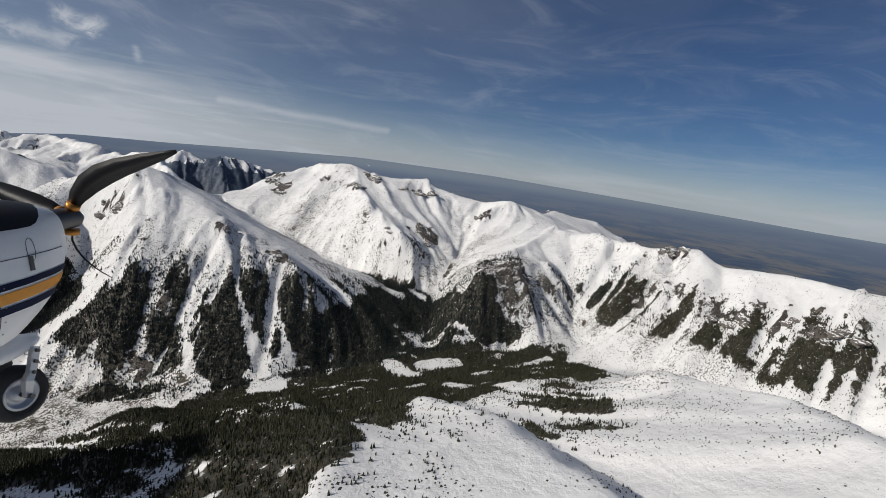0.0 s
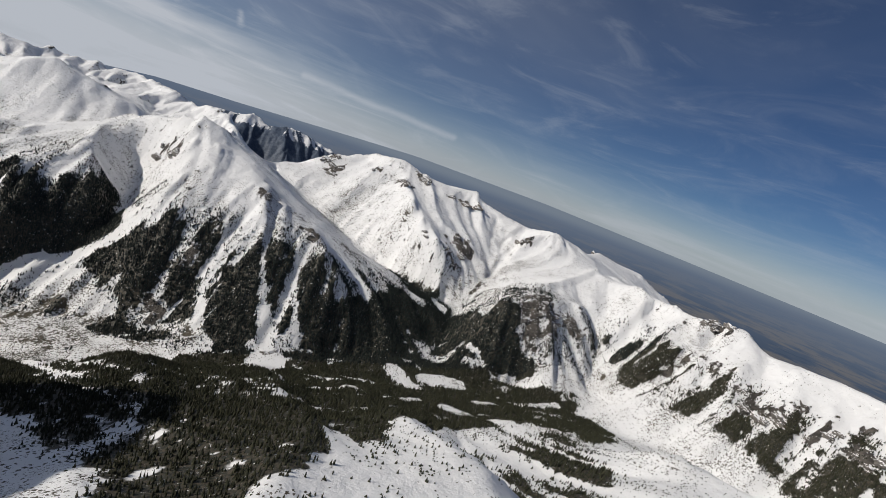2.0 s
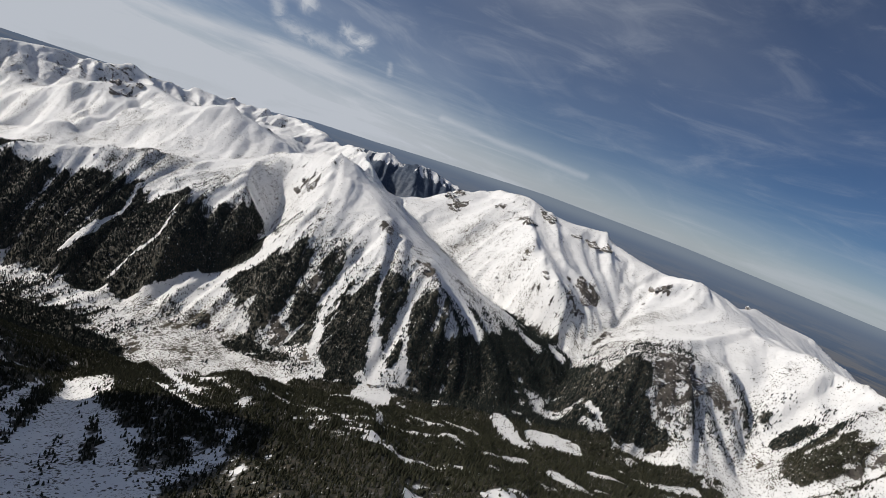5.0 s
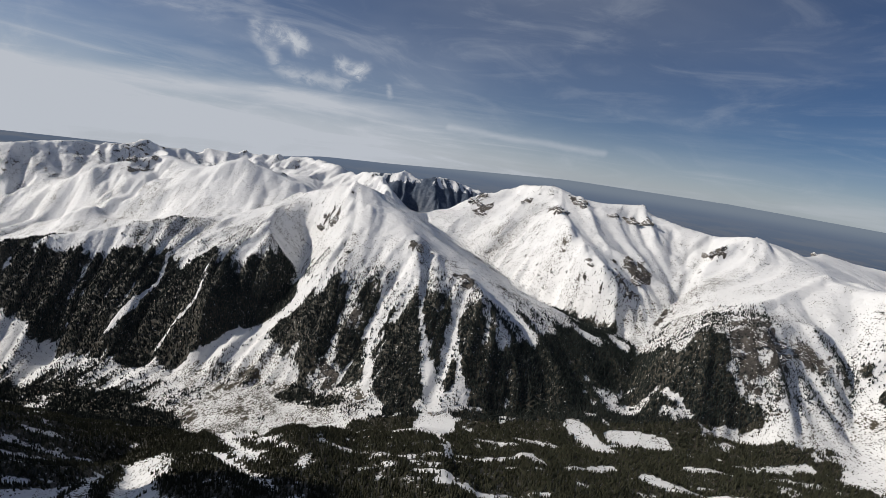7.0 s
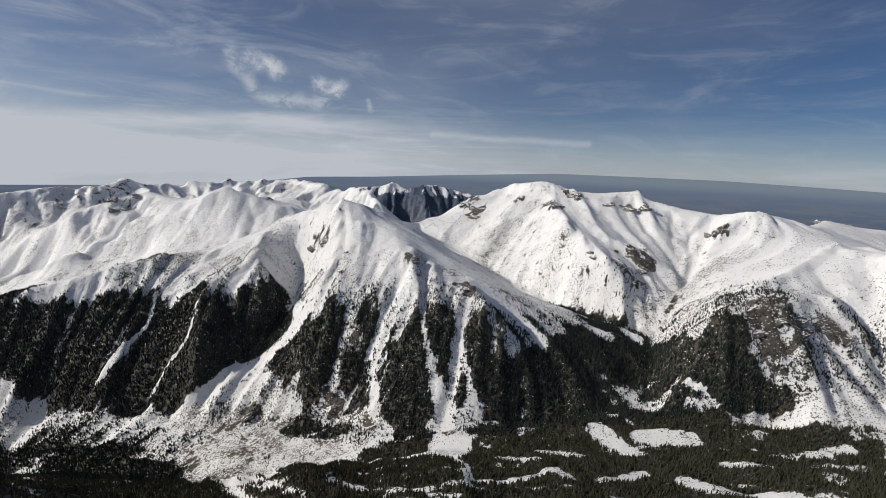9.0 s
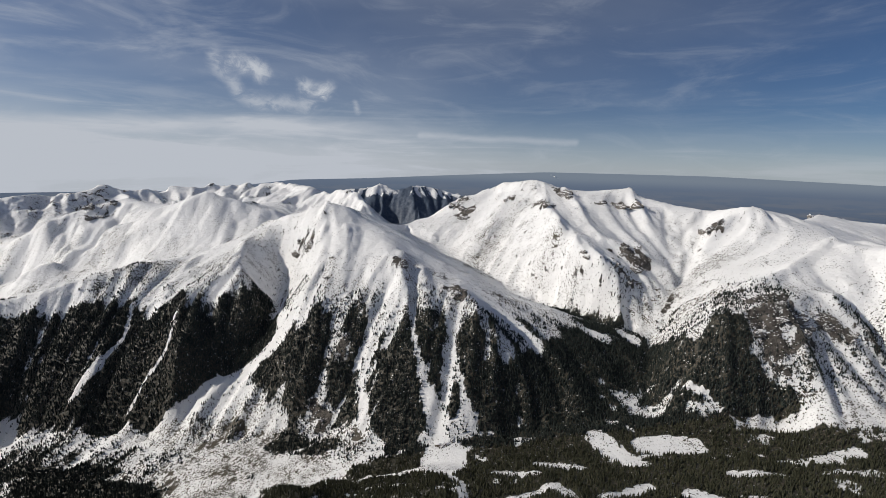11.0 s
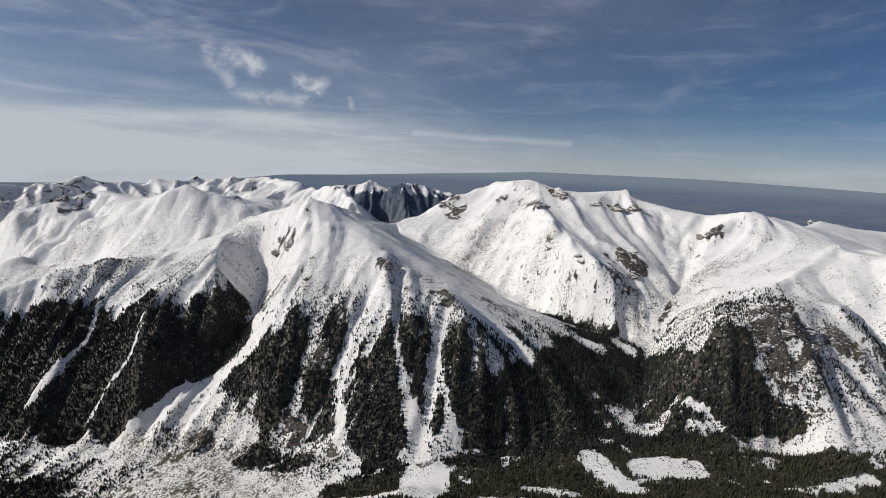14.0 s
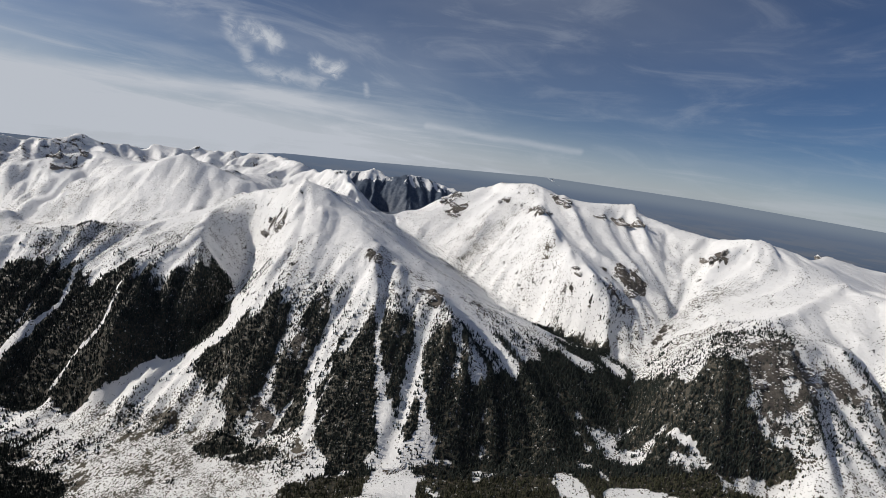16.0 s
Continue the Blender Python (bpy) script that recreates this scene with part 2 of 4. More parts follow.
RIBS = [  # ribs (up) and gullies (down): line in plan, height, half width
    ([(405, 2520), (355, 2490), (305, 2405), (270, 2330)], 16, 48),
    ([(515, 2225), (535, 2045), (500, 1960), (480, 1945)], 20, 50),
    ([(660, 2455), (665, 2275), (660, 2060), (685, 1910), (755, 1885), (830, 1840)], 20, 46),
    ([(515, 1945), (460, 1935), (390, 1865)], -14, 36),
    ([(1210, 2115), (1065, 1915), (925, 1740)], -16, 40),
    ([(1210, 1950), (1130, 1925), (1045, 1830)], 16, 46),
    ([(1405, 1675), (1330, 1610), (1105, 1490), (1000, 1470), (975, 1590)], 16, 40),
    ([(1405, 1675), (1285, 1435), (1260, 1320)], 16, 42),
    ([(1390, 1525), (1330, 1415), (1285, 1335)], -14, 40),
    ([(-505, 2040), (-530, 2010), (-555, 1960)], 13, 24),
    ([(-435, 1965), (-440, 1920), (-455, 1900)], 13, 24),
    ([(-465, 1990), (-480, 1930)], -10, 24),
    ([(-145, 1640), (-150, 1580), (-165, 1505)], -12, 30),
    ([(-105, 1715), (-90, 1585), (-75, 1485)], 12, 30),
    ([(-30, 1665), (-20, 1530), (5, 1420)], 12, 30),
    ([(-225, 1635), (-240, 1560), (-255, 1485)], -12, 30),
    ([(-65, 1640), (-50, 1505), (-40, 1430)], -12, 28),
    ([(-320, 1845), (-300, 1735), (-305, 1615)], 14, 34),
    ([(110, 1525), (145, 1405), (160, 1355)], 12, 30),
    ([(655, 1810), (685, 1690), (675, 1595)], -12, 34),
    ([(955, 2335), (955, 2185), (935, 2065)], 12, 34),
    ([(1070, 2210), (985, 1995), (935, 1820)], -12, 34),
    ([(-1245, 2695), (-1525, 2605), (-1690, 2555)], 18, 60),
    ([(-1100, 2650), (-1035, 2565), (-1030, 2480)], -14, 50),
    ([(-785, 2060), (-755, 1805), (-755, 1690)], 14, 40),
    ([(-985, 2010), (-995, 1830), (-990, 1730)], 12, 36),
    ([(-1170, 1940), (-1190, 1850), (-1165, 1770)], 12, 36),
    ([(1545, 1680), (1395, 1285), (1370, 1150)], 16, 42),
    ([(1405, 1690), (1285, 1415), (1220, 1230), (1140, 1120)], -16, 38),
    ([(1500, 1250), (1395, 1125), (1275, 1045)], 16, 42),
    ([(1520, 1175), (1425, 1045), (1310, 940)], -14, 36),
    ([(1505, 900), (1385, 800)], 16, 42),
    ([(1635, 920), (1525, 825), (1410, 720)], -14, 36),
    ([(1645, 820), (1545, 725), (1430, 635)], 14, 40),
    ([(1620, 655), (1500, 565)], 14, 40),
    ([(1590, 1095), (1470, 965), (1345, 865)], -14, 36),
]
EDGES = [[(-4000, -640, -700), (-1500, -640, -380), (-600, -640, -330), (0, -640, -320)], [(-4000, -640, -700), (-4000, 1300, -1100)],
         [(-560, -300, -370), (-520, 100, -420), (-520, 400, -520), (-560, 650, -640), (-680, 900, -800)],
         # unseen mountain off to the left, added to throw shade over the near ravine
         [(-1500, -640, 250), (-1450, 0, 345), (-1400, 250, 345), (-1400, 540, 340), (-1390, 600, 180), (-1370, 670, -250), (-1330, 790, -600), (-1280, 950, -880)],
         [(-4000, 3200, -700), (-4000, 4480, -600), (-1200, 4480, -420), (600, 4480, -640), (2800, 4480, -800), (2800, -640, -760)],
         [(700, 3600, -700), (1500, 3300, -740), (2400, 3000, -760)]]


def samples(line, step=7.0):
    """Points every few metres along a line of (x, y, z)."""
    out = []
    for a, b in zip(line[:-1], line[1:]):
        a, b = np.array(a, float), np.array(b, float)
        n = max(1, int(np.linalg.norm(b[:2] - a[:2]) / step))
        out.append(a + (b - a) * (np.arange(n) / n)[:, None])
    return np.concatenate(out + [np.array([line[-1]], float)])


def resize(a, ny, nx):
    """Bilinear copy of a on a grid of ny by nx, corner to corner."""
    v, u = np.linspace(0, a.shape[0] - 1, ny), np.linspace(0, a.shape[1] - 1, nx)
    i, j = np.minimum(v.astype(int), a.shape[0] - 2), np.minimum(u.astype(int), a.shape[1] - 2)
    f, g = (v - i)[:, None], (u - j)[None]
    return (a[i][:, j] * (1 - f) * (1 - g) + a[i + 1][:, j] * f * (1 - g) + a[i][:, j + 1] * (1 - f) * g + a[i + 1][:, j + 1] * f * g)


def around(a):
    p = np.pad(a, 1, mode="edge")
    return (p[:-2, 1:-1] + p[2:, 1:-1] + p[1:-1, :-2] + p[1:-1, 2:]) / 4


def stretch(lines):
    """A sheet hung on the lines, slack between them, worked out coarse to fine."""
    pts = np.concatenate([samples(l) for l in lines])
    z = None
    for cell, turns in ((320, 300), (160, 250), (80, 250), (40, 200), (20, 120)):
        nx, ny = int(round((X1 - X0) / cell)) + 1, int(round((Y1 - Y0) / cell)) + 1
        i = np.clip(np.round((pts[:, 1] - Y0) / cell).astype(int), 0, ny - 1)
        j = np.clip(np.round((pts[:, 0] - X0) / cell).astype(int), 0, nx - 1)
        total, count = np.zeros((ny, nx)), np.zeros((ny, nx))
        np.add.at(total, (i, j), pts[:, 2]), np.add.at(count, (i, j), 1)
        held = count > 0
        goal = np.where(held, total / np.maximum(count, 1), 0)
        z = np.full((ny, nx), pts[:, 2].mean()) if z is None else resize(z, ny, nx)
        for _ in range(turns):
            z = np.where(held, goal, around(z))
    return z


rng = np.random.default_rng(5)


def clouds(ny, nx, sizes, seed):
    """Soft noise about 0, about 1 high, from random grids of the given numbers of cells across."""
    r, out, total = np.random.default_rng(seed), np.zeros((ny, nx)), 0
    for n, weight in sizes:
        m = max(2, int(n * ny / nx) + 2)
        grid = resize(r.standard_normal((m, n + 2)), ny, nx)
        out += weight * grid
        total += weight ** 2
    return out / total ** 0.5


def at(a, y, x):
    """Values of the grid a at fractional rows y and columns x."""
    y, x = np.clip(y, 0, a.shape[0] - 1.001), np.clip(x, 0, a.shape[1] - 1.001)
    i, j = y.astype(int), x.astype(int)
    f, g = y - i, x - j
    return a[i, j] * (1 - f) * (1 - g) + a[i + 1, j] * f * (1 - g) + a[i, j + 1] * (1 - f) * g + a[i + 1, j + 1] * f * g


def combed(a, z, steps, stride):
    """The noise a, drawn out along the fall line of z: runnels, screes and tongues of scrub."""
    gy, gx = np.gradient(z)
    n = np.hypot(gx, gy) + 1e-6
    gx, gy = gx / n, gy / n
    ii, jj = np.meshgrid(np.arange(a.shape[0], dtype=float), np.arange(a.shape[1], dtype=float), indexing="ij")
    out, total = a.copy(), 1.0
    for sign in (1, -1):
        y, x = ii.copy(), jj.copy()
        for k in range(steps):
            vy, vx = at(gy, y, x), at(gx, y, x)
            y, x = y + sign * stride * vy, x + sign * stride * vx
            w = 1 - k / steps
            out += w * at(a, y, x)
            total += w
    return out / out.std()


base = stretch(list(CRESTS.values()) + list(STREAMS.values()) + EDGES)
for _ in range(1):
    base = 0.5 * base + 0.5 * around(base)
NY, NX = (base.shape[0] - 1) * 2 + 1, (base.shape[1] - 1) * 2 + 1
land = resize(base, NY, NX)
land = around(land)
STEP = CELL / 2
gy, gx = np.gradient(around(around(around(land))), STEP)
slope = np.hypot(gx, gy)
runnels = combed(clouds(NY, NX, ((200, 1.0), (420, 0.6)), 3), around(around(land)), 26, 1.5)
fine_runnels = combed(clouds(NY, NX, ((500, 1.0), (680, 0.8)), 4), around(around(land)), 14, 1.2)
lumps = clouds(NY, NX, ((50, 1.0), (110, 0.5), (250, 0.25)), 6)
grain = clouds(NY, NX, ((400, 1.0), (680, 0.7)), 8)
spurs = combed(clouds(NY, NX, ((75, 1.0), (150, 0.5)), 9), around(around(land)), 34, 1.6)
spurs = 0.55 - np.abs(spurs)                     # sharp little ridges between broad gullies
steep = np.clip((slope - 0.18) / 0.5, 0, 1)
yy = np.linspace(Y0, Y1, NY)[:, None]
xx = np.linspace(X0, X1, NX)[None]
smooth_hill = np.where((xx < -850) & (yy > 2150) & (yy < 2950), 0.25, 1.0)
cut = smooth_hill * np.clip((-300 - land) / 140, 0.6, 1) * np.where(yy > 2250, 0.55, 1.0)   # smooth wind-packed snow up high, runnels lower down
land = land + steep * np.where(yy > 2950, 24.0, np.where(yy > 2250, 22.0, 17.0)) * smooth_hill * spurs + np.where(yy > 2950, 2.0, 0.0) * grain * (0.3 + steep) + steep * cut * (7.0 * np.minimum(runnels, 1.2) + 3.0 * fine_runnels) + (4.5 * lumps + 0.9 * grain) * (0.35 + steep)
def off_line(line, x, y):
    """Distance in plan from a line."""
    d = np.full(x.shape, 1e9)
    for (ax, ay), (bx, by) in zip(line[:-1], line[1:]):
        ux, uy = bx - ax, by - ay
        q = np.clip(((x - ax) * ux + (y - ay) * uy) / max(1e-6, ux * ux + uy * uy), 0, 1)
        d = np.minimum(d, np.hypot(x - ax - q * ux, y - ay - q * uy))
    return d


gxx, gyy = np.meshgrid(np.linspace(X0, X1, NX), np.linspace(Y0, Y1, NY))
for line, high, half in RIBS:
    d = off_line(line, gxx + 6 * grain, gyy + 6 * runnels)
    land = land + high * np.clip(1 - d / half, 0, 1) ** 1.2
far_side = random.Random(12)
for crest, gap, high, half in (("far_left", 210, 52, 95), ("far_mid", 170, 48, 85), ("left_mid", 170, 40, 75), ("white_back", 160, 24, 60), ("dark_far", 120, 26, 46)):
    pts = samples(CRESTS[crest], 10.0)
    k = int(gap / 20)
    while k < len(pts) - 3:
        (x, y), (tx, ty) = pts[k, :2], pts[k + 2, :2] - pts[k, :2]
        n = math.hypot(tx, ty) or 1.0
        ux, uy = ty / n, -tx / n                       # down the near side
        reach, bend = far_side.uniform(180, 380), far_side.uniform(-0.5, 0.5)
        line = [(x + ux * q * reach - uy * bend * q * q * reach, y + uy * q * reach + ux * bend * q * q * reach) for q in (0.16, 0.4, 0.7, 1.0)]
        d = off_line(line, gxx + 14 * lumps, gyy + 14 * runnels)
        land = land - high * far_side.uniform(0.5, 1.2) * np.clip(1 - d / (half * far_side.uniform(0.7, 1.2)), 0, 1) ** 1.1
        k += int(gap * far_side.uniform(0.6, 1.4) / 10)
gy, gx = np.gradient(land, STEP)
slope = np.hypot(gx, gy)


def height(x, y):
    return at(land, (np.asarray(y, float) - Y0) / STEP, (np.asarray(x, float) - X0) / STEP)

# ---- what grows and lies where, in plan ----
WOODS = [  # closed spruce forest
    [(-1490, 1760), (-1290, 1790), (-1130, 1785), (-1080, 1680), (-1125, 1615), (-1245, 1550), (-1355, 1540), (-1700, 1580), (-1800, 1700)],
    [(-1040, 1740), (-900, 1690), (-900, 1600), (-965, 1525), (-1010, 1500), (-1110, 1515), (-1090, 1605), (-1050, 1685)],
    [(-815, 1605), (-755, 1695), (-630, 1825), (-505, 1630), (-520, 1555), (-600, 1555), (-680, 1505), (-780, 1435), (-915, 1470), (-855, 1520)],
    [(-440, 1520), (-330, 1490), (-310, 1405), (-340, 1345), (-420, 1340), (-530, 1405), (-605, 1465), (-550, 1525)],
    [(-320, 1450), (-250, 1455), (-210, 1370), (-215, 1280), (-270, 1270), (-280, 1375)],
    [(-115, 1485), (-55, 1415), (-20, 1320), (0, 1220), (-20, 1140), (-120, 1120), (-135, 1265), (-150, 1385)],
    [(15, 1385), (50, 1315), (60, 1190), (20, 1220), (5, 1305)],
    [(215, 1325), (330, 1410), (460, 1530), (530, 1485), (600, 1465), (665, 1410), (550, 1140), (415, 1145), (280, 1135), (155, 1165), (125, 1245), (120, 1290)],
    [(605, 1260), (640, 1190), (760, 1130), (900, 1095), (930, 1150), (850, 1200), (740, 1310)],
    [(460, 1620), (560, 1680), (620, 1650), (655, 1585), (715, 1525), (655, 1465), (590, 1495), (500, 1525)],
    [(720, 1490), (740, 1305), (850, 1310), (865, 1255), (830, 1220), (850, 1160), (925, 1155), (880, 1120), (790, 1165), (710, 1185), (650, 1250), (605, 1250)],
    [(745, 1550), (850, 1620), (815, 1530), (760, 1540)],
    [(470, 1720), (545, 1790), (600, 1770), (680, 1680), (660, 1590), (550, 1610)],
    [(580, 1490), (665, 1500), (735, 1510), (740, 1340), (700, 1200), (620, 1120), (500, 1120), (520, 1300)],
    [(-1500, 1750), (-1130, 1790), (-1000, 1720), (-760, 1700), (-630, 1810), (-520, 1600), (-680, 1505), (-780, 1425), (-930, 1430), (-1250, 1490), (-1500, 1540)],
    [(-2600, 1750), (-1500, 1900), (-1700, 1650), (-2500, 1500)],
]
VALLEY_WOODS = [  # forest of the valley bottom, broken by glades
    [(-2200, 1420), (-1250, 1400), (-950, 1335), (-800, 1265), (-680, 1150), (-500, 1010), (-420, 900), (-560, 800), (-900, 860), (-2200, 1000)],
    [(-190, 1135), (-15, 1145), (155, 1165), (345, 1160), (650, 1175), (890, 1085), (1060, 1015), (785, 730), (415, 705), (110, 600), (-150, 760), (-270, 900)],
    [(-225, 835), (-90, 710), (50, 645), (425, 1085), (675, 1050), (895, 1090), (1040, 895), (1000, 760), (760, 600), (825, 775), (615, 720), (410, 650), (215, 420), (90, 430), (-25, 480), (-95, 500), (-160, 530)],
    [(-150, 560), (-100, 430), (-30, 440), (90, 450), (215, 410), (170, 350), (110, 290), (60, 230), (15, 185), (-80, 170), (-150, 330)],
]
THIN_WOODS = [  # scattered trees: outline, then how thick
    ([(-420, 1535), (-315, 1640), (-110, 1580), (-30, 1500), (110, 1470), (220, 1450), (175, 1310), (90, 1180), (-110, 1210), (-325, 1300), (-310, 1405)], 0.75),
    ([(165, 1405), (355, 1565), (470, 1540), (330, 1410), (215, 1320)], 0.45),
    ([(-1695, 2075), (-945, 1985), (-640, 1850), (-715, 1695), (-1040, 1740), (-1350, 1815)], 0.11),
    ([(940, 1560), (1020, 1525), (1040, 1310), (1055, 1245), (1265, 1295), (1170, 1145), (970, 1135), (855, 1215), (755, 1295)], 0.36),
    ([(1250, 1290), (1400, 1150), (1475, 865), (1525, 710), (1585, 590), (1640, 390), (1660, 100), (1560, 0), (1490, 295), (1390, 395), (1350, 610), (1295, 765), (1195, 1025)], 0.72),
    ([(45, 400), (190, 405), (255, 360), (130, 265), (65, 185), (15, 185), (-120, 395), (-155, 550)], 0.5),
    ([(550, 735), (740, 650), (665, 425), (575, 310), (515, 385), (535, 605)], 0.6),
    ([(400, 690), (500, 640), (500, 300), (460, 180), (390, 300)], 0.9),
    ([(-485, 1115), (-250, 930), (-150, 450), (-250, 200), (-420, 500), (-640, 1085)], 0.7),
    ([(-2200, 1450), (-1200, 1440), (-880, 1370), (-700, 1320), (-640, 1260), (-900, 1250), (-2200, 1300)], 0.5),
    ([(-715, 1410), (-360, 1310), (-200, 1180), (-190, 1115), (-320, 1175), (-545, 1300), (-705, 1350)], 0.5),
    ([(-640, 1070), (-350, 960), (-215, 900), (-160, 500), (-300, 450), (-420, 600)], 1.5),
    ([(-900, 860), (-560, 800), (-420, 560), (-330, 300), (-300, -100), (-700, -100), (-1100, 700)], 1.4),
    ([(10, 250), (70, 340), (130, 330), (200, 390), (300, 440), (420, 500), (500, 430), (340, 310), (200, 210), (90, 140), (10, 140)], 0.06),
]
LANES = [  # avalanche tracks, glades and the stream: centre line, half width
    ([(-205, 1560), (-180, 1430), (-185, 1365), (-185, 1290)], 7), ([(-185, 1290), (-175, 1215)], 17),
    ([(-60, 1560), (-50, 1420), (-30, 1330), (-5, 1260)], 9), ([(-5, 1260), (28, 1165)], 20), ([(40, 1110), (38, 1020)], 52),
    ([(50, 1480), (65, 1355), (85, 1290), (100, 1215)], 7), ([(100, 1215), (120, 1175)], 13),
    ([(-560, 1760), (-485, 1565), (-550, 1525), (-675, 1490)], 15), ([(-675, 1490), (-775, 1420), (-900, 1385)], 27),
    ([(-1105, 1765), (-1075, 1665), (-1120, 1590)], 8), ([(-1120, 1590), (-1165, 1525)], 17),
    ([(-880, 1665), (-870, 1550), (-925, 1525), (-965, 1485)], 6),
    ([(415, 1110), (440, 1045), (455, 985)], 30), ([(520, 1065), (570, 1060), (612, 1045)], 36), ([(645, 1565), (675, 1525)], 22),
    ([(800, 1110), (895, 1090), (980, 1065), (1080, 1055)], 20), ([(-630, 1295), (-425, 1200), (-245, 1120)], 42),
    ([(75, 775), (140, 790), (240, 850), (255, 785)], 15), ([(490, 815), (540, 760), (635, 745)], 22), ([(840, 960), (945, 985)], 18),
    ([(680, 1215), (710, 1180)], 12), ([(110, 360), (120, 265)], 22),
    ([(745, 1550), (670, 1450), (600, 1310)], 2), ([(250, 1000), (330, 960)], 16), ([(40, 1000), (70, 880), (60, 700)], 9),
    ([(-140, 1060), (40, 1010)], 15), ([(150, 960), (230, 930)], 13), ([(320, 800), (420, 860)], 16), ([(620, 900), (700, 880)], 16),
    ([(320, 600), (420, 590)], 18), ([(0, 620), (60, 600)], 14),
]
CRAGS = [  # bare rock
    [(110, 2840), (200, 2880), (240, 2680), (190, 2560), (110, 2640)], [(370, 2610), (435, 2530), (420, 2465), (370, 2520)],
    [(485, 2390), (560, 2305), (555, 2175), (500, 2190), (480, 2290)], [(590, 2510), (645, 2415), (680, 2285), (640, 2290), (595, 2405)],
    [(725, 2255), (865, 2300), (990, 2285), (965, 2220), (835, 2225)], [(660, 1860), (760, 1910), (840, 1850), (835, 1800), (720, 1740), (665, 1735)],
    [(650, 1725), (720, 1740), (780, 1725), (710, 1690)], [(540, 1855), (580, 1825), (605, 1770), (560, 1790)],
    [(940, 1400), (1015, 1370), (1055, 1300), (1050, 1245), (995, 1200), (880, 1205), (860, 1260), (865, 1310)],
    [(1125, 1280), (1180, 1275), (1140, 1230), (1090, 1225)], [(1450, 885), (1525, 730), (1455, 655), (1405, 790)],
    [(1515, 680), (1595, 615), (1565, 580), (1465, 595)], [(1545, 590), (1610, 475), (1590, 405), (1520, 490)],
    [(-560, 2000), (-460, 1890), (-455, 1840), (-545, 1940)], [(40, 1565), (135, 1580), (110, 1485), (50, 1520)],
    [(1135, 2070), (1215, 1995), (1155, 1885), (1120, 1990)], [(-355, 1355), (-305, 1370), (-285, 1285), (-325, 1285)],
    [(1700, 2185), (1780, 2230), (1900, 2220), (1880, 2170), (1780, 2160)], [(1535, 1190), (1640, 1060), (1600, 1030), (1480, 1200)], [(-130, 1710), (-80, 1615), (-90, 1595), (-125, 1630)],
    [(-2700, 3280), (-2420, 3430), (-2330, 3330), (-2520, 3080)], [(-2060, 2840), (-1880, 2950), (-1800, 2860), (-1960, 2740)], [(-2900, 3000), (-2750, 3080), (-2650, 2980), (-2800, 2860)],
    [(1060, 1330), (1130, 1300), (1120, 1240), (1060, 1250)], [(790, 1640), (860, 1700), (900, 1680), (820, 1610)], [(-300, 1460), (-260, 1470), (-250, 1420), (-300, 1410)],
]
WARP = 14.0
wx = gxx + WARP * clouds(NY, NX, ((150, 1.0), (320, 0.7)), 21)
wy = gyy + WARP * clouds(NY, NX, ((150, 1.0), (320, 0.7)), 22)


def inside(poly, x, y):
    hit = np.zeros(x.shape, bool)
    for (ax, ay), (bx, by) in zip(poly, poly[1:] + poly[:1]):
        if ay != by:
            hit ^= ((ay > y) != (by > y)) & (x < (bx - ax) * (y - ay) / (by - ay) + ax)
    return hit


def softened(a, turns):
    for _ in range(turns):
        a = around(a)
    return a


wood = np.zeros((NY, NX))
tongues = 0.35 + 0.55 * runnels + 0.55 * fine_runnels + 0.35 * grain
for poly, thick in THIN_WOODS:
    m = softened(inside(poly, wx, wy) * 1.0, 6)
    strewn = np.clip(tongues + 0.5 * (m - 0.6), 0, 1.4) if thick > 0.1 else 1.0
    wood = np.maximum(wood, np.minimum(1, 1.15 * thick * strewn) * np.clip(1.5 * m, 0, 1))
glades = resize(np.random.default_rng(33).standard_normal((230, 75)), NY, NX)      # long clearings along the valley
for poly in VALLEY_WOODS:
    m = softened(inside(poly, wx, wy) * 1.0, 4)
    wood = np.maximum(wood, np.clip(2.5 * m - 1.2 + 0.62 * glades + 0.3 * lumps + 0.45 * grain, 0, 1) * (m > 0.05))
for poly in WOODS:
    m = softened(inside(poly, wx, wy) * 1.0, 6)
    wood = np.maximum(wood, np.clip(2.6 * m - 0.85 + 0.4 * runnels + 0.35 * fine_runnels + 0.35 * grain, 0, 1) * (m > 0.03))
bank = softened(inside([(-160, 560), (-60, 620), (110, 560), (215, 420), (150, 330), (60, 230), (0, 150), (-110, 160), (-165, 330)], wx, wy) * 1.0, 4)
wood = np.maximum(wood, np.clip(1.9 * bank - 0.75 + 0.45 * lumps + 0.45 * grain, 0, 1) * (bank > 0.1))
# the trees give out with height, ragged along the ribs
treeline = np.clip((-432 - land + 26 * runnels + 16 * lumps + 12 * grain) / 95, 0, 1)
wood = np.where((gyy > 1150) & (gxx < 180), wood * treeline, wood)
spur_foot = (gxx > 180) & (gxx < 720) & (gyy > 1600)
wood = np.where(spur_foot, wood * np.clip((-470 - land + 30 * runnels + 18 * lumps + 14 * grain) / 60, 0, 1), wood)
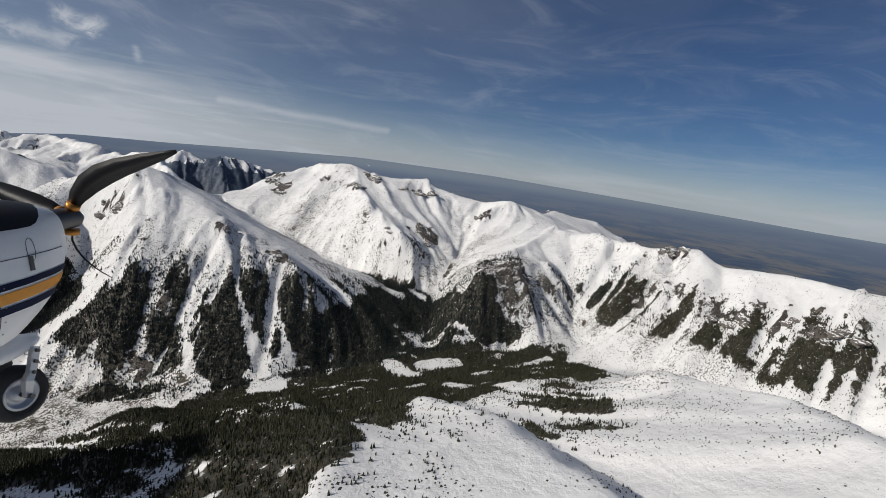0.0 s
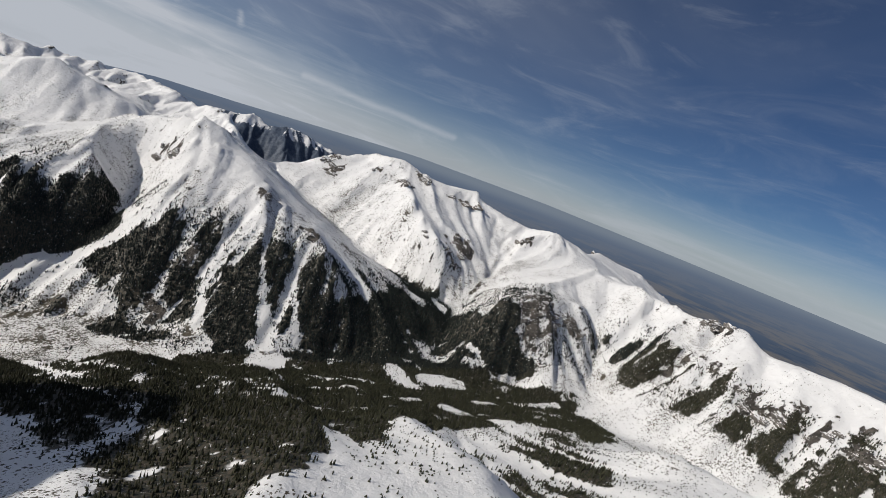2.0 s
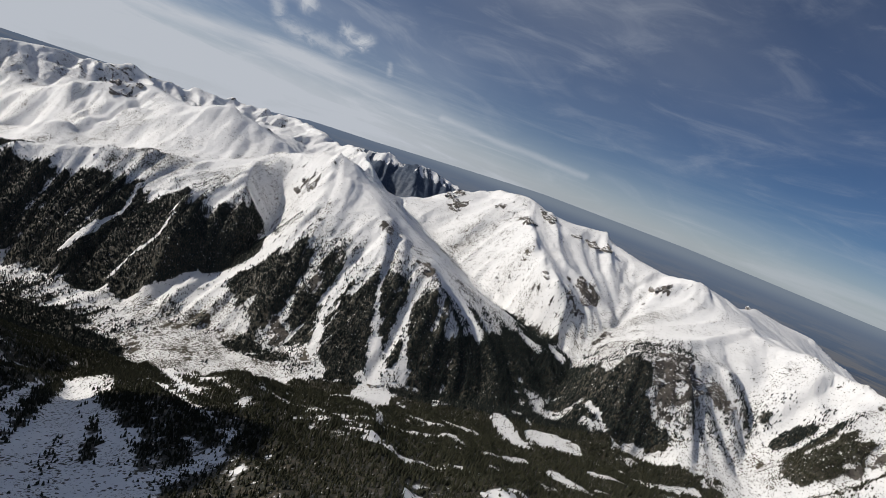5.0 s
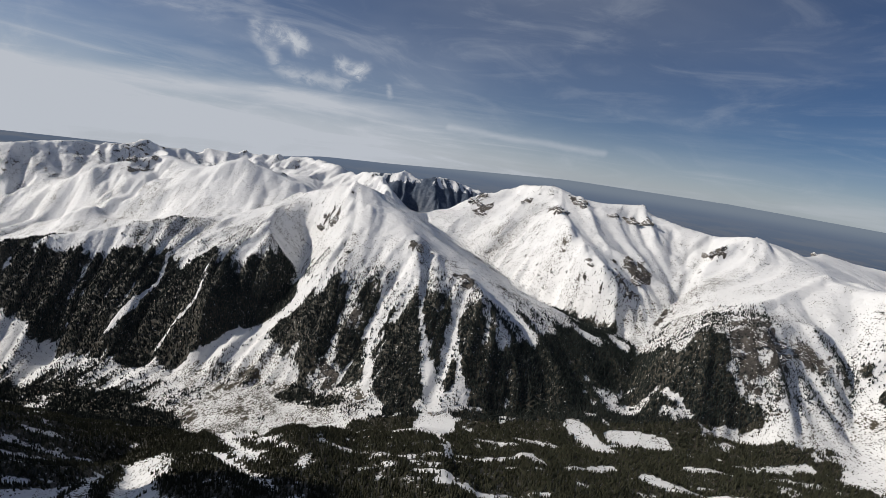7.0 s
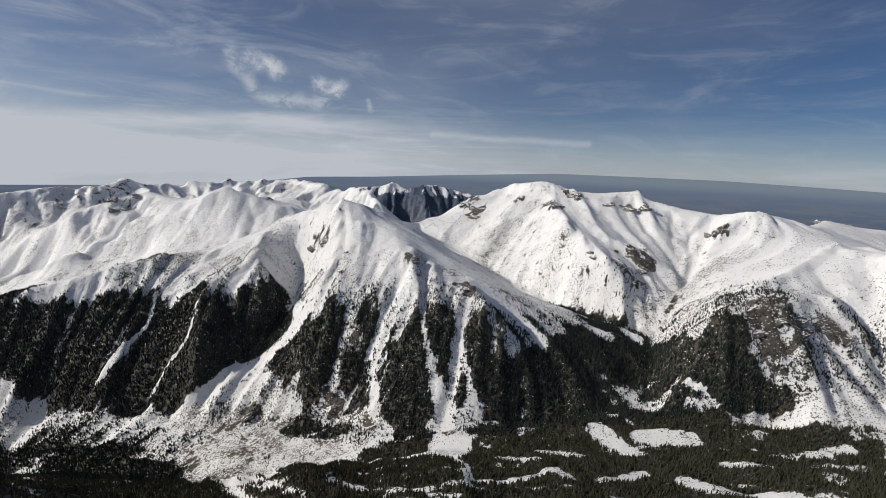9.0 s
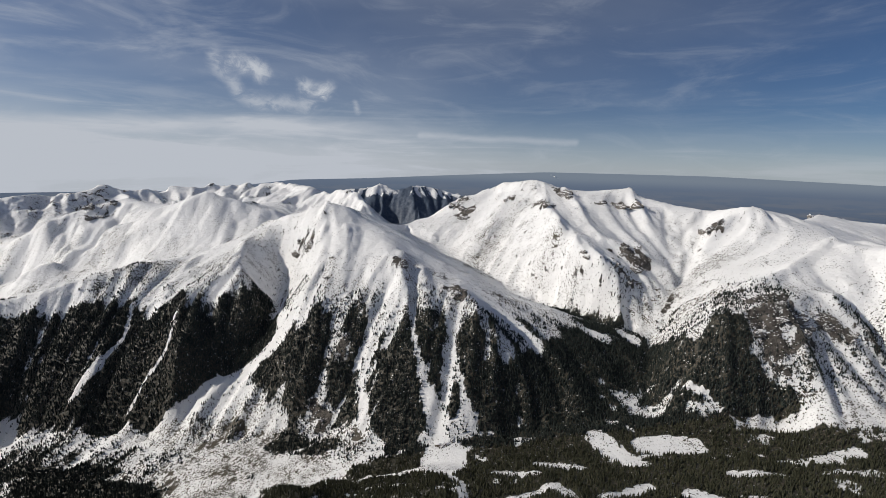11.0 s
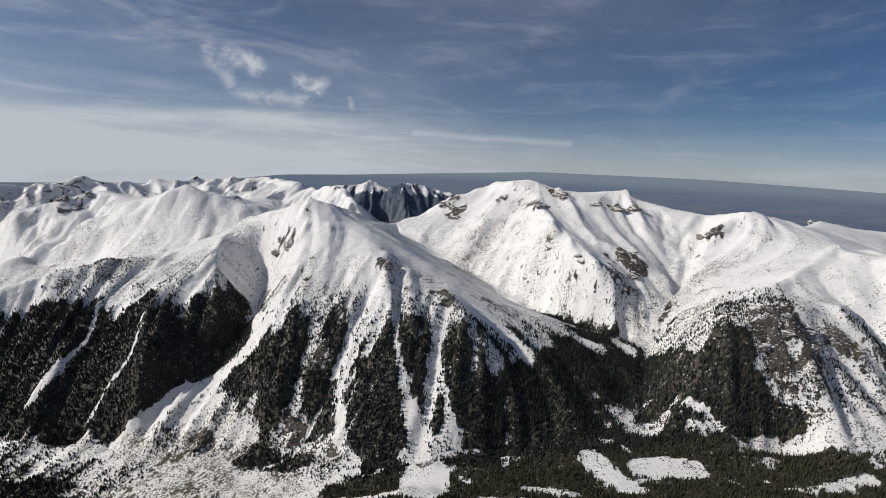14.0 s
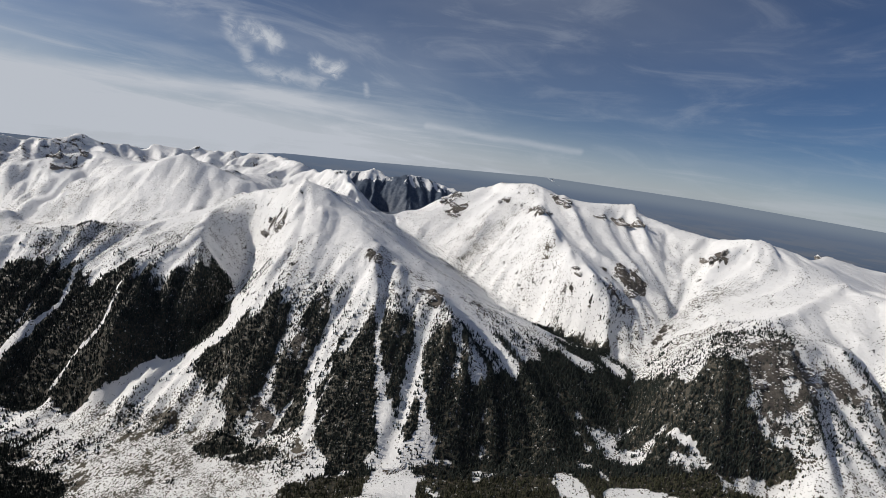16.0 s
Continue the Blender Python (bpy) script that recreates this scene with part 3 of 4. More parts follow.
# stragglers thinning out above the closed forest
halo = softened(wood, 60)
wood = np.maximum(wood, np.clip(0.9 * halo - 0.32 + 0.2 * runnels + 0.25 * fine_runnels + 0.25 * grain, 0, 0.3) * (gyy > 1150) * (halo > 0.05))
lane = np.zeros((NY, NX))
for line, half in LANES:
    lane = np.maximum(lane, np.clip((half + 1.5 - off_line(line, 0.8 * gxx + 0.2 * wx, 0.8 * gyy + 0.2 * wy)) / 5, 0, 1))
wood *= 1 - lane
crag = np.zeros((NY, NX))
for poly in CRAGS:
    crag = np.maximum(crag, inside(poly, wx, wy) * (0.5 if poly[0][1] > 2900 or poly[0][0] < -1500 else 1.0))
crag = around(crag) * np.clip(0.8 + 0.4 * fine_runnels + 0.2 * grain, 0.25, 1.0)     # snow lies in the gullies between
wood *= 1 - 0.85 * crag
# loose ribs of rock along steep ground above the trees, thin scrub of dwarf pine on the lower open slopes
ribs = np.clip((slope - 0.58) * 2.4 + 0.35 * fine_runnels + 0.3 * grain - 0.35, 0, 1) * (land > -560)
right_wall = inside(THIN_WOODS[3][0], wx, wy)
crag = np.maximum(crag, 0.36 * ribs * (yy < 2300))
crag = np.maximum(crag, right_wall * np.clip(0.5 * fine_runnels + 0.05, 0, 0.75))
# broken rock in loose groups along the ribs of the high slopes
groups = np.clip(0.30 * lumps + 0.30 * runnels + 0.22 * fine_runnels + 0.15 * grain + 0.04, 0, 0.42)
crag = np.maximum(crag, groups * np.clip((slope - 0.30) * 3, 0, 1) * (yy > 1250) * np.where(yy > 2950, 1.0, 0.9) * smooth_hill * (xx > -1000))
far_shade_rock = np.clip(0.16 + 0.3 * runnels + 0.3 * fine_runnels + 0.2 * lumps, 0, 0.55) * np.clip((-0.02 - gx) * 4, 0, 1) * (yy > 2750)     # dark rock that also paints shade on far faces turned from the sun
crag = np.maximum(crag, far_shade_rock)
rock_wall = inside([(1290, 1190), (1470, 1010), (1545, 780), (1625, 610), (1690, 380), (1610, 320), (1510, 510), (1425, 690), (1340, 890), (1235, 1080)], wx, wy)
crag = np.maximum(crag, rock_wall * np.clip(0.30 + 0.4 * fine_runnels + 0.25 * grain, 0, 0.8))
low = np.clip((-250 - land) / 200, 0, 1)
scrub = np.clip(0.30 * low + 0.22 * lumps * low + 0.10 + 0.12 * lumps + 0.25 * (runnels > 0.4) * low, 0, 0.75)
scrub = np.where((gyy < 560) & (gxx > 160), np.clip(0.10 + 0.22 * lumps + 0.12 * runnels, 0.0, 0.5), scrub)
scrub = np.where(inside([(100, 2700), (500, 2200), (560, 1850), (430, 1750), (150, 2250), (-80, 2600)], wx, wy), 0.52, scrub)
scrub = np.where((gyy > 1000) & (gyy < 1190) & (gxx > 700), 0.7, scrub) * (1 - 0.6 * lane * (gyy > 1150))
scrub = np.where(inside([(-1000, 1440), (-700, 1420), (-150, 1215), (-180, 1060), (-800, 1120)], wx, wy), np.clip(0.92 + 0.12 * lumps, 0.6, 1.05), scrub)
scrub = np.where(inside([(-450, 50), (-100, 150), (-150, 560), (-240, 720), (-520, 650)], wx, wy), np.clip(0.85 + 0.2 * lumps, 0.5, 1.05), scrub)
scrub = np.where((gyy > 1250) & (gyy < 2400) & (gxx > -1300) & (gxx < 1500) & (land > -620), np.minimum(scrub + 0.16 + 0.14 * runnels, 0.8), scrub)
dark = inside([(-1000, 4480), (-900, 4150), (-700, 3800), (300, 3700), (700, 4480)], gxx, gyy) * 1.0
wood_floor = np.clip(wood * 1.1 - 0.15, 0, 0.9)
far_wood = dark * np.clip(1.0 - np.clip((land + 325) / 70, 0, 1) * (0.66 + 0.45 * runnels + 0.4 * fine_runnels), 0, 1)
crag = crag * (1 - dark)
scrub = scrub * (1 - dark)

# ---- materials ----
def node_material(name):
    m = bpy.data.materials.new(name)
    m.use_nodes = True
    t = m.node_tree
    return m, t, t.nodes["Principled BSDF"]


def put(t, dest, v):
    if isinstance(v, (int, float)):
        dest.default_value = v
    elif isinstance(v, tuple):
        dest.default_value = v if len(v) != 3 or dest.type == "VECTOR" else (*v, 1)
    else:
        t.links.new(v, dest)


def calc(t, op, a, b=0.0, c=0.0, clamp=False):
    n = t.nodes.new("ShaderNodeMath")
    n.operation, n.use_clamp = op, clamp
    for k, v in enumerate((a, b, c)):
        put(t, n.inputs[k], v)
    return n.outputs[0]


def span(t, v, lo, hi, a=0.0, b=1.0):
    n = t.nodes.new("ShaderNodeMapRange")
    n.interpolation_type = "SMOOTHSTEP"
    if lo > hi:
        lo, hi, a, b = hi, lo, b, a
    for k, q in enumerate((v, lo, hi, a, b)):
        put(t, n.inputs[k], q)
    return n.outputs[0]


def blend(t, f, a, b):
    n = t.nodes.new("ShaderNodeMix")
    n.data_type = "RGBA"
    put(t, n.inputs[0], f), put(t, n.inputs[6], a), put(t, n.inputs[7], b)
    return n.outputs[2]


def place(t, scale=(1, 1, 1), rot=(0, 0, 0)):
    c = t.nodes.new("ShaderNodeTexCoord")
    m = t.nodes.new("ShaderNodeMapping")
    m.inputs["Scale"].default_value, m.inputs["Rotation"].default_value = scale, rot
    t.links.new(c.outputs["Object"], m.inputs[0])
    return m.outputs[0]


def speckle(t, vec, scale, detail=4.0, rough=0.6, distort=0.0):
    n = t.nodes.new("ShaderNodeTexNoise")
    put(t, n.inputs["Vector"], vec)
    n.inputs["Scale"].default_value, n.inputs["Detail"].default_value = scale, detail
    n.inputs["Roughness"].default_value, n.inputs["Distortion"].default_value = rough, distort
    return n.outputs[0]


def bump(t, h, strength, distance, bs, after=None):
    n = t.nodes.new("ShaderNodeBump")
    n.inputs["Strength"].default_value, n.inputs["Distance"].default_value = strength, distance
    t.links.new(h, n.inputs["Height"])
    if after is not None:
        t.links.new(after, n.inputs["Normal"])
    t.links.new(n.outputs[0], bs.inputs["Normal"])
    return n.outputs[0]


def field(t, name):
    n = t.nodes.new("ShaderNodeAttribute")
    n.attribute_name = name
    return n.outputs["Fac"]


# snow, with rock, forest floor and dwarf-pine scrub breaking through
land_mat, nt, bsdf = node_material("snow, rock and scrub")
here = place(nt)
big, mid, small = speckle(nt, here, 0.006, 4), speckle(nt, here, 0.05, 5), speckle(nt, here, 0.35, 3)
snow = blend(nt, span(nt, big, 0.35, 0.7), (0.87, 0.865, 0.86), (0.80, 0.795, 0.79))
snow = blend(nt, span(nt, mid, 0.5, 0.75, 0, 0.35), snow, (0.70, 0.69, 0.68))
rock = blend(nt, span(nt, speckle(nt, here, 0.03, 6, 0.7), 0.35, 0.65), (0.075, 0.068, 0.061), (0.205, 0.18, 0.158))
rock = blend(nt, span(nt, small, 0.45, 0.7, 0, 0.6), rock, (0.06, 0.056, 0.052))
floor_c = blend(nt, span(nt, speckle(nt, here, 0.2, 3), 0.4, 0.62), (0.028, 0.03, 0.022), (0.075, 0.062, 0.045))
snow_left = span(nt, speckle(nt, here, 0.13, 5, 0.7), 0.60, 0.68)
floor_c = blend(nt, snow_left, floor_c, (0.7, 0.7, 0.7))
# scrub dots
cells = nt.nodes.new("ShaderNodeTexVoronoi")
wander = nt.nodes.new("ShaderNodeTexNoise")
put(nt, wander.inputs["Vector"], here)
wander.inputs["Scale"].default_value, wander.inputs["Detail"].default_value = 0.3, 4.0
shake = nt.nodes.new("ShaderNodeVectorMath")
shake.operation = "MULTIPLY_ADD"
nt.links.new(wander.outputs["Color"], shake.inputs[0])
shake.inputs[1].default_value = (7.0, 7.0, 7.0)
nt.links.new(here, shake.inputs[2])
ragged = shake.outputs[0]
put(nt, cells.inputs["Vector"], ragged)
cells.inputs["Scale"].default_value = 0.16
far_cells = nt.nodes.new("ShaderNodeTexVoronoi")
put(nt, far_cells.inputs["Vector"], ragged)
far_cells.inputs["Scale"].default_value = 0.075
pick = nt.nodes.new("ShaderNodeSeparateColor")
nt.links.new(cells.outputs["Color"], pick.inputs[0])
pick_far = nt.nodes.new("ShaderNodeSeparateColor")
nt.links.new(far_cells.outputs["Color"], pick_far.inputs[0])
dots = calc(nt, "MULTIPLY", span(nt, cells.outputs["Distance"], 0.12, 0.52, 0.62, 0.0), calc(nt, "MULTIPLY_ADD", pick.outputs[0], 0.8, 0.35))
dots_far = calc(nt, "MULTIPLY", span(nt, far_cells.outputs["Distance"], 0.06, 0.34, 0.6, 0.0), calc(nt, "MULTIPLY_ADD", pick_far.outputs[0], 0.9, 0.2))
dots = calc(nt, "ADD", calc(nt, "MAXIMUM", dots, dots_far), calc(nt, "MULTIPLY", speckle(nt, here, 0.045, 4, 0.7), 0.9))
dots = calc(nt, "ADD", dots, calc(nt, "MULTIPLY", calc(nt, "SUBTRACT", speckle(nt, here, 0.011, 3, 0.6), 0.5), 1.1))
scrub_f = calc(nt, "SUBTRACT", dots, calc(nt, "SUBTRACT", 1.16, calc(nt, "MULTIPLY", field(nt, "scrub"), 0.62)))
scrub_f = span(nt, scrub_f, -0.02, 0.06)
fine = calc(nt, "ADD", speckle(nt, here, 0.32, 4, 0.7), calc(nt, "MULTIPLY", calc(nt, "SUBTRACT", speckle(nt, here, 0.02, 4, 0.65), 0.5), 0.55))
fine_f = span(nt, calc(nt, "ADD", fine, calc(nt, "MULTIPLY", field(nt, "scrub"), 0.24)), 0.77, 0.82)
scrub_f = calc(nt, "MAXIMUM", scrub_f, calc(nt, "MULTIPLY", fine_f, 0.9))
twig = blend(nt, small, (0.030, 0.032, 0.022), (0.11, 0.085, 0.06))
col = blend(nt, scrub_f, snow, twig)
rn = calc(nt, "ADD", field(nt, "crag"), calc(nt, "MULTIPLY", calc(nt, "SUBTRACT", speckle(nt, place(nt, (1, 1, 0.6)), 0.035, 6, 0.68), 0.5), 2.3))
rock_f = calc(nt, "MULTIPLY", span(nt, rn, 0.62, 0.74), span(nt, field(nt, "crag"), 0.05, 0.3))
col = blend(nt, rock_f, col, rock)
wn = calc(nt, "ADD", field(nt, "wood"), calc(nt, "MULTIPLY", calc(nt, "SUBTRACT", speckle(nt, here, 0.08, 4), 0.5), 0.8))
wood_f = span(nt, wn, 0.35, 0.6)
col = blend(nt, wood_f, col, floor_c)
# far forest, lightened and blued: distance haze put into the base colour
far_haze_c = blend(nt, span(nt, speckle(nt, here, 0.045, 6, 0.7), 0.42, 0.58), (0.048, 0.068, 0.104), (0.085, 0.108, 0.150))
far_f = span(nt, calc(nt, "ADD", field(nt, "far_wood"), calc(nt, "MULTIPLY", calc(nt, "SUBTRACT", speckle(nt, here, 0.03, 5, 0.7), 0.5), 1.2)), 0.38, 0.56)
col = blend(nt, far_f, col, far_haze_c)
put(nt, bsdf.inputs["Base Color"], col)
put(nt, bsdf.inputs["Roughness"], calc(nt, "ADD", 0.55, calc(nt, "MULTIPLY", rock_f, 0.35)))
bsdf.inputs["Specular IOR Level"].default_value = 0.25
b1 = bump(nt, mid, 0.65, 6.0, bsdf)
b2 = bump(nt, small, 0.5, 1.2, bsdf, b1)
bump(nt, calc(nt, "MULTIPLY", rock_f, speckle(nt, here, 0.12, 6, 0.75)), 0.9, 14.0, bsdf, b2)


def leaf_material(name, a, b, rough=0.8):
    m, t, bs = node_material(name)
    g = t.nodes.new("ShaderNodeNewGeometry")
    o = t.nodes.new("ShaderNodeObjectInfo")
    k = calc(t, "FRACT", calc(t, "ADD", g.outputs["Random Per Island"], o.outputs["Random"]))
    c = blend(t, k, a, b)
    c = blend(t, span(t, speckle(t, place(t), 0.7, 3), 0.45, 0.7, 0, 0.5), c, (0.02, 0.026, 0.016))
    put(t, bs.inputs["Base Color"], c)
    bs.inputs["Roughness"].default_value = rough
    bs.inputs["Specular IOR Level"].default_value = 0.2
    return m


needle_mat = leaf_material("spruce needles", (0.016, 0.022, 0.021), (0.040, 0.047, 0.042))
# valley and near trees: dry olive tone, with sunlight put into the base colour
olive_mat = leaf_material("sunlit spruce and dry scrub", (0.026, 0.030, 0.019), (0.066, 0.063, 0.038))
pine_mat = leaf_material("dwarf pine needles", (0.030, 0.040, 0.022), (0.060, 0.062, 0.036))
bark_mat = leaf_material("bark", (0.07, 0.05, 0.035), (0.11, 0.085, 0.06))


def stone_material(name, a, b):
    m, t, bs = node_material(name)
    v = place(t)
    c = blend(t, span(t, speckle(t, v, 0.08, 6, 0.7), 0.35, 0.65), a, b)
    c = blend(t, span(t, speckle(t, v, 0.5, 4, 0.7), 0.5, 0.75, 0, 0.7), c, (0.055, 0.05, 0.046))
    g = t.nodes.new("ShaderNodeNewGeometry")
    s = t.nodes.new("ShaderNodeSeparateXYZ")
    t.links.new(g.outputs["Normal"], s.inputs[0])
    lie = span(t, calc(t, "ADD", s.outputs[2], calc(t, "MULTIPLY", speckle(t, v, 0.12, 5, 0.65), 0.7)), 0.92, 1.05)
    c = blend(t, lie, c, (0.85, 0.845, 0.84))
    put(t, bs.inputs["Base Color"], c)
    bs.inputs["Roughness"].default_value = 0.9
    bump(t, speckle(t, v, 0.25, 7, 0.75), 1.0, 5.0, bs)
    return m


stone_mat = stone_material("grey-brown rock with lying snow", (0.085, 0.079, 0.072), (0.215, 0.195, 0.175))


# ---- ground ----
def raw_mesh(name, co, faces, mat, smooth=True):
    """A mesh from arrays: points, and faces that all have the same number of corners."""
    me = bpy.data.meshes.new(name)
    n, k = faces.shape
    me.vertices.add(len(co)), me.loops.add(n * k), me.polygons.add(n)
    me.vertices.foreach_set("co", co.astype(np.float32).ravel())
    me.loops.foreach_set("vertex_index", faces.astype(np.int32).ravel())
    me.polygons.foreach_set("loop_start", np.arange(0, n * k, k, dtype=np.int32))
    me.polygons.foreach_set("use_smooth", np.full(n, smooth))
    me.update(calc_edges=True)
    me.materials.append(mat)
    return me


k = np.arange(NY * NX).reshape(NY, NX)
quads = np.stack([k[:-1, :-1], k[:-1, 1:], k[1:, 1:], k[1:, :-1]], 2).reshape(-1, 4)
# below the cliffs and crags the ground itself is broken
rough_land = land + crag * (4.0 * fine_runnels + 3.0 * grain)
ground_me = raw_mesh("ground", np.stack([gxx, gyy, rough_land], 2).reshape(-1, 3), quads, land_mat)
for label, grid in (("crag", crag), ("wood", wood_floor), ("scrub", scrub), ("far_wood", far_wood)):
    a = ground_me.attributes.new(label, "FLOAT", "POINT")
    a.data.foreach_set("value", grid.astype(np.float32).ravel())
ground = tagged(new("ground", ground_me), "snow-covered mountain land with crests, spurs, ravines and bare rock", "mountain", kind="structure")

# ---- the lowland out to the horizon: a glowing sheet with haze painted in ----
haze_mat = bpy.data.materials.new("glowing lowland, painted haze")
haze_mat.use_nodes = True
ht = haze_mat.node_tree
ht.nodes.clear()
hz = ht.nodes.new("ShaderNodeSeparateXYZ")
hc = ht.nodes.new("ShaderNodeTexCoord")
ht.links.new(hc.outputs["Object"], hz.inputs[0])
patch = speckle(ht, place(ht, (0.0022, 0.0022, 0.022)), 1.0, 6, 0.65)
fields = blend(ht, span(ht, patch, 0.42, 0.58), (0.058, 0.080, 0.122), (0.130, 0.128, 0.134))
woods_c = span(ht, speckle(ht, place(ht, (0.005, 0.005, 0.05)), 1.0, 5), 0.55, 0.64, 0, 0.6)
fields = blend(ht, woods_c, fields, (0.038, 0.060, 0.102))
# haze painted by height: bluer and paler towards the top edge
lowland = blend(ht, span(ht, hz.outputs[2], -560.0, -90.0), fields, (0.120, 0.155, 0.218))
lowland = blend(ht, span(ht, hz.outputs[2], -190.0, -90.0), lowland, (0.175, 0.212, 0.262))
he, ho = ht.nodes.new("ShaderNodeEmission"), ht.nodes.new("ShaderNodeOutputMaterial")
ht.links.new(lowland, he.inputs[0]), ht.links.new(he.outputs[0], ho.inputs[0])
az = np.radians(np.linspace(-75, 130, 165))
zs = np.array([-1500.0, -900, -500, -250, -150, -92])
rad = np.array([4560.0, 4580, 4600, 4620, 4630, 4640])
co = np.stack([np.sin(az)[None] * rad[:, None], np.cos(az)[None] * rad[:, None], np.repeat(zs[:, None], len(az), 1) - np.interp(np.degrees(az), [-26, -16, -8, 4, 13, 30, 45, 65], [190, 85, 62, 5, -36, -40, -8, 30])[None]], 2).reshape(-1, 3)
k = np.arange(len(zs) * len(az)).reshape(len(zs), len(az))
tagged(new("backdrop", raw_mesh("backdrop", co, np.stack([k[:-1, :-1], k[:-1, 1:], k[1:, 1:], k[1:, :-1]], 2).reshape(-1, 4), haze_mat)), "glowing backdrop of blue-brown lowland, haze painted in towards the horizon", "lowland", kind="structure")

# ---- forest ----
def stand(name, keep, tall, wide, sides, tiers, mat, per_cell, seed, label, category):
    """Trees strewn over the cells of the plan by the thickness grid keep, as one mesh."""
    r = np.random.default_rng(seed)
    n = r.poisson(np.clip(keep, 0, 1) * per_cell)
    rows, cols = np.nonzero(n)
    times = n[rows, cols]
    rows, cols = np.repeat(rows, times), np.repeat(cols, times)
    y = Y0 + (rows + r.random(len(rows)) - 0.5) * STEP
    x = X0 + (cols + r.random(len(cols)) - 0.5) * STEP
    z = at(rough_land, (y - Y0) / STEP, (x - X0) / STEP)
    m = len(x)
    h = r.uniform(*tall, m) * (0.75 + 0.25 * np.clip(keep[rows, cols], 0, 1))
    w = r.uniform(*wide, m)
    lean = r.normal(0, 0.03, (m, 2)) * h[:, None]
    co, faces, count = [], [], 0
    for k in range(tiers):
        foot, top = k * 0.72 / tiers, (k + 1.35) / (tiers + 0.35)
        ring = w * (1 - 0.78 * k / tiers)
        a = np.arange(sides) / sides * 2 * np.pi + k * 0.6 + r.random((m, 1)) * 6
        rr = ring[:, None] * r.uniform(0.68, 1.25, (m, sides))
        zf = z[:, None] + h[:, None] * (foot - 0.03 + r.uniform(-0.05, 0.05, (m, sides)))
        base_ = np.stack([x[:, None] + rr * np.cos(a) + lean[:, :1] * foot, y[:, None] + rr * np.sin(a) + lean[:, 1:] * foot, zf], 2)
        tip = np.stack([x + lean[:, 0] * top, y + lean[:, 1] * top, z + h * min(top, 1)], 1)[:, None]
        pts = np.concatenate([base_, tip], 1)
        first = count + np.arange(m)[:, None] * (sides + 1)
        for s in range(sides):
            faces.append(np.concatenate([first + s, first + (s + 1) % sides, first + sides], 1))
        co.append(pts.reshape(-1, 3))
        count += m * (sides + 1)
    me = raw_mesh(name, np.concatenate(co), np.concatenate(faces), mat, False)
    return tagged(new(name, me), label, category, kind="stuff"), m


slope_wood = wood * (gyy > 1120) * ~right_wall
valley_wood = wood * (gyy <= 1120) * (gyy > 430) * ~right_wall
near_wood = wood * (gyy <= 430) * ~right_wall
for args in (("spruce_forest", slope_wood, (7.5, 13), (1.5, 2.4), 5, 1, needle_mat, 5.2, 11, "dense dark spruce forest on the steep snowy slopes", "forest"),
             ("valley_forest", valley_wood, (6, 12), (1.5, 2.5), 5, 2, olive_mat, 4.0, 12, "dark spruce forest with glades on the valley floor", "forest"),
             ("right_forest", right_wall * wood, (6, 11), (1.4, 2.2), 5, 1, needle_mat, 4.6, 13, "tongues of dark spruce between rock ribs and snow gullies", "forest"),
             ("near_forest", near_wood, (4, 9.5), (1.2, 2.1), 6, 3, olive_mat, 4.2, 14, "scattered young spruces on snowy ground", "forest")):
    made, m = stand(*args)
bush = np.clip(scrub - np.where((gyy < 600) & (gxx > 100), 0.06, 0.24), 0, 1) * (wood < 0.3) * (gyy > 60) * (gyy < 2300) * ((land < -430) | (gyy < 600)) * (1 - lane * (gyy > 1150)) * np.clip(0.5 + 0.8 * runnels + 0.5 * lumps, 0, 1.6)
fringe = wood
for k in range(5):
    fringe = around(fringe)
bush += np.clip(fringe * 0.9, 0, 0.45) * (wood < 0.3) * (gyy > 600) * (1 - 0.9 * lane)
bush += inside([(-1000, 1440), (-700, 1420), (-150, 1215), (-180, 1060), (-800, 1120)], wx, wy) * (wood < 0.3) * np.clip(0.3 + 0.4 * lumps + 0.3 * grain, 0, 0.9)
bush += inside(THIN_WOODS[-1][0], wx, wy) * (wood < 0.3) * np.clip(0.16 + 0.3 * lumps + 0.3 * grain, 0, 0.6)
made, m = stand("dwarf_pine_scrub", bush, (0.9, 3.2), (0.7, 2.0), 5, 1, pine_mat, 2.2, 15, "low dwarf pine bushes poking through snow", "scrub")
# small dark rocks that stud the upper slopes, in loose bands along the contours
bands = np.sin(land / 17.0 + 2.2 * lumps) * 0.5 + 0.5
studs = np.clip(bands * 1.4 - 0.85 + 0.5 * grain + 0.4 * runnels + 0.3 * lumps, 0, 1) * np.clip((slope - 0.32) * 3, 0, 1) * (land > -560) * (gyy > 1250) * (gyy < 3000) * (wood < 0.2) * np.clip(0.25 + 0.9 * lumps + 0.5 * runnels, 0, 1.3)
studs += np.clip(around(around(around(crag))) - 0.1, 0, 1) * 0.5
made, m = stand("scattered_rocks", studs, (0.6, 2.6), (0.9, 3.4), 5, 1, stone_mat, 2.8, 16, "small dark rocks studding the snow slopes", "rocks")

# ---- single things ----
def part(name, bm, mat, parent, label="", smooth=False):
    """Link a bmesh as one mesh object under a thing or part."""
    me = bpy.data.meshes.new(name)
    for f in bm.faces:
        f.smooth = smooth
    bm.to_mesh(me)
    bm.free()
    me.materials.append(mat)
    ob = new(name, me)
    ob.parent = parent
    if label:
        ob["label"] = label
    return ob


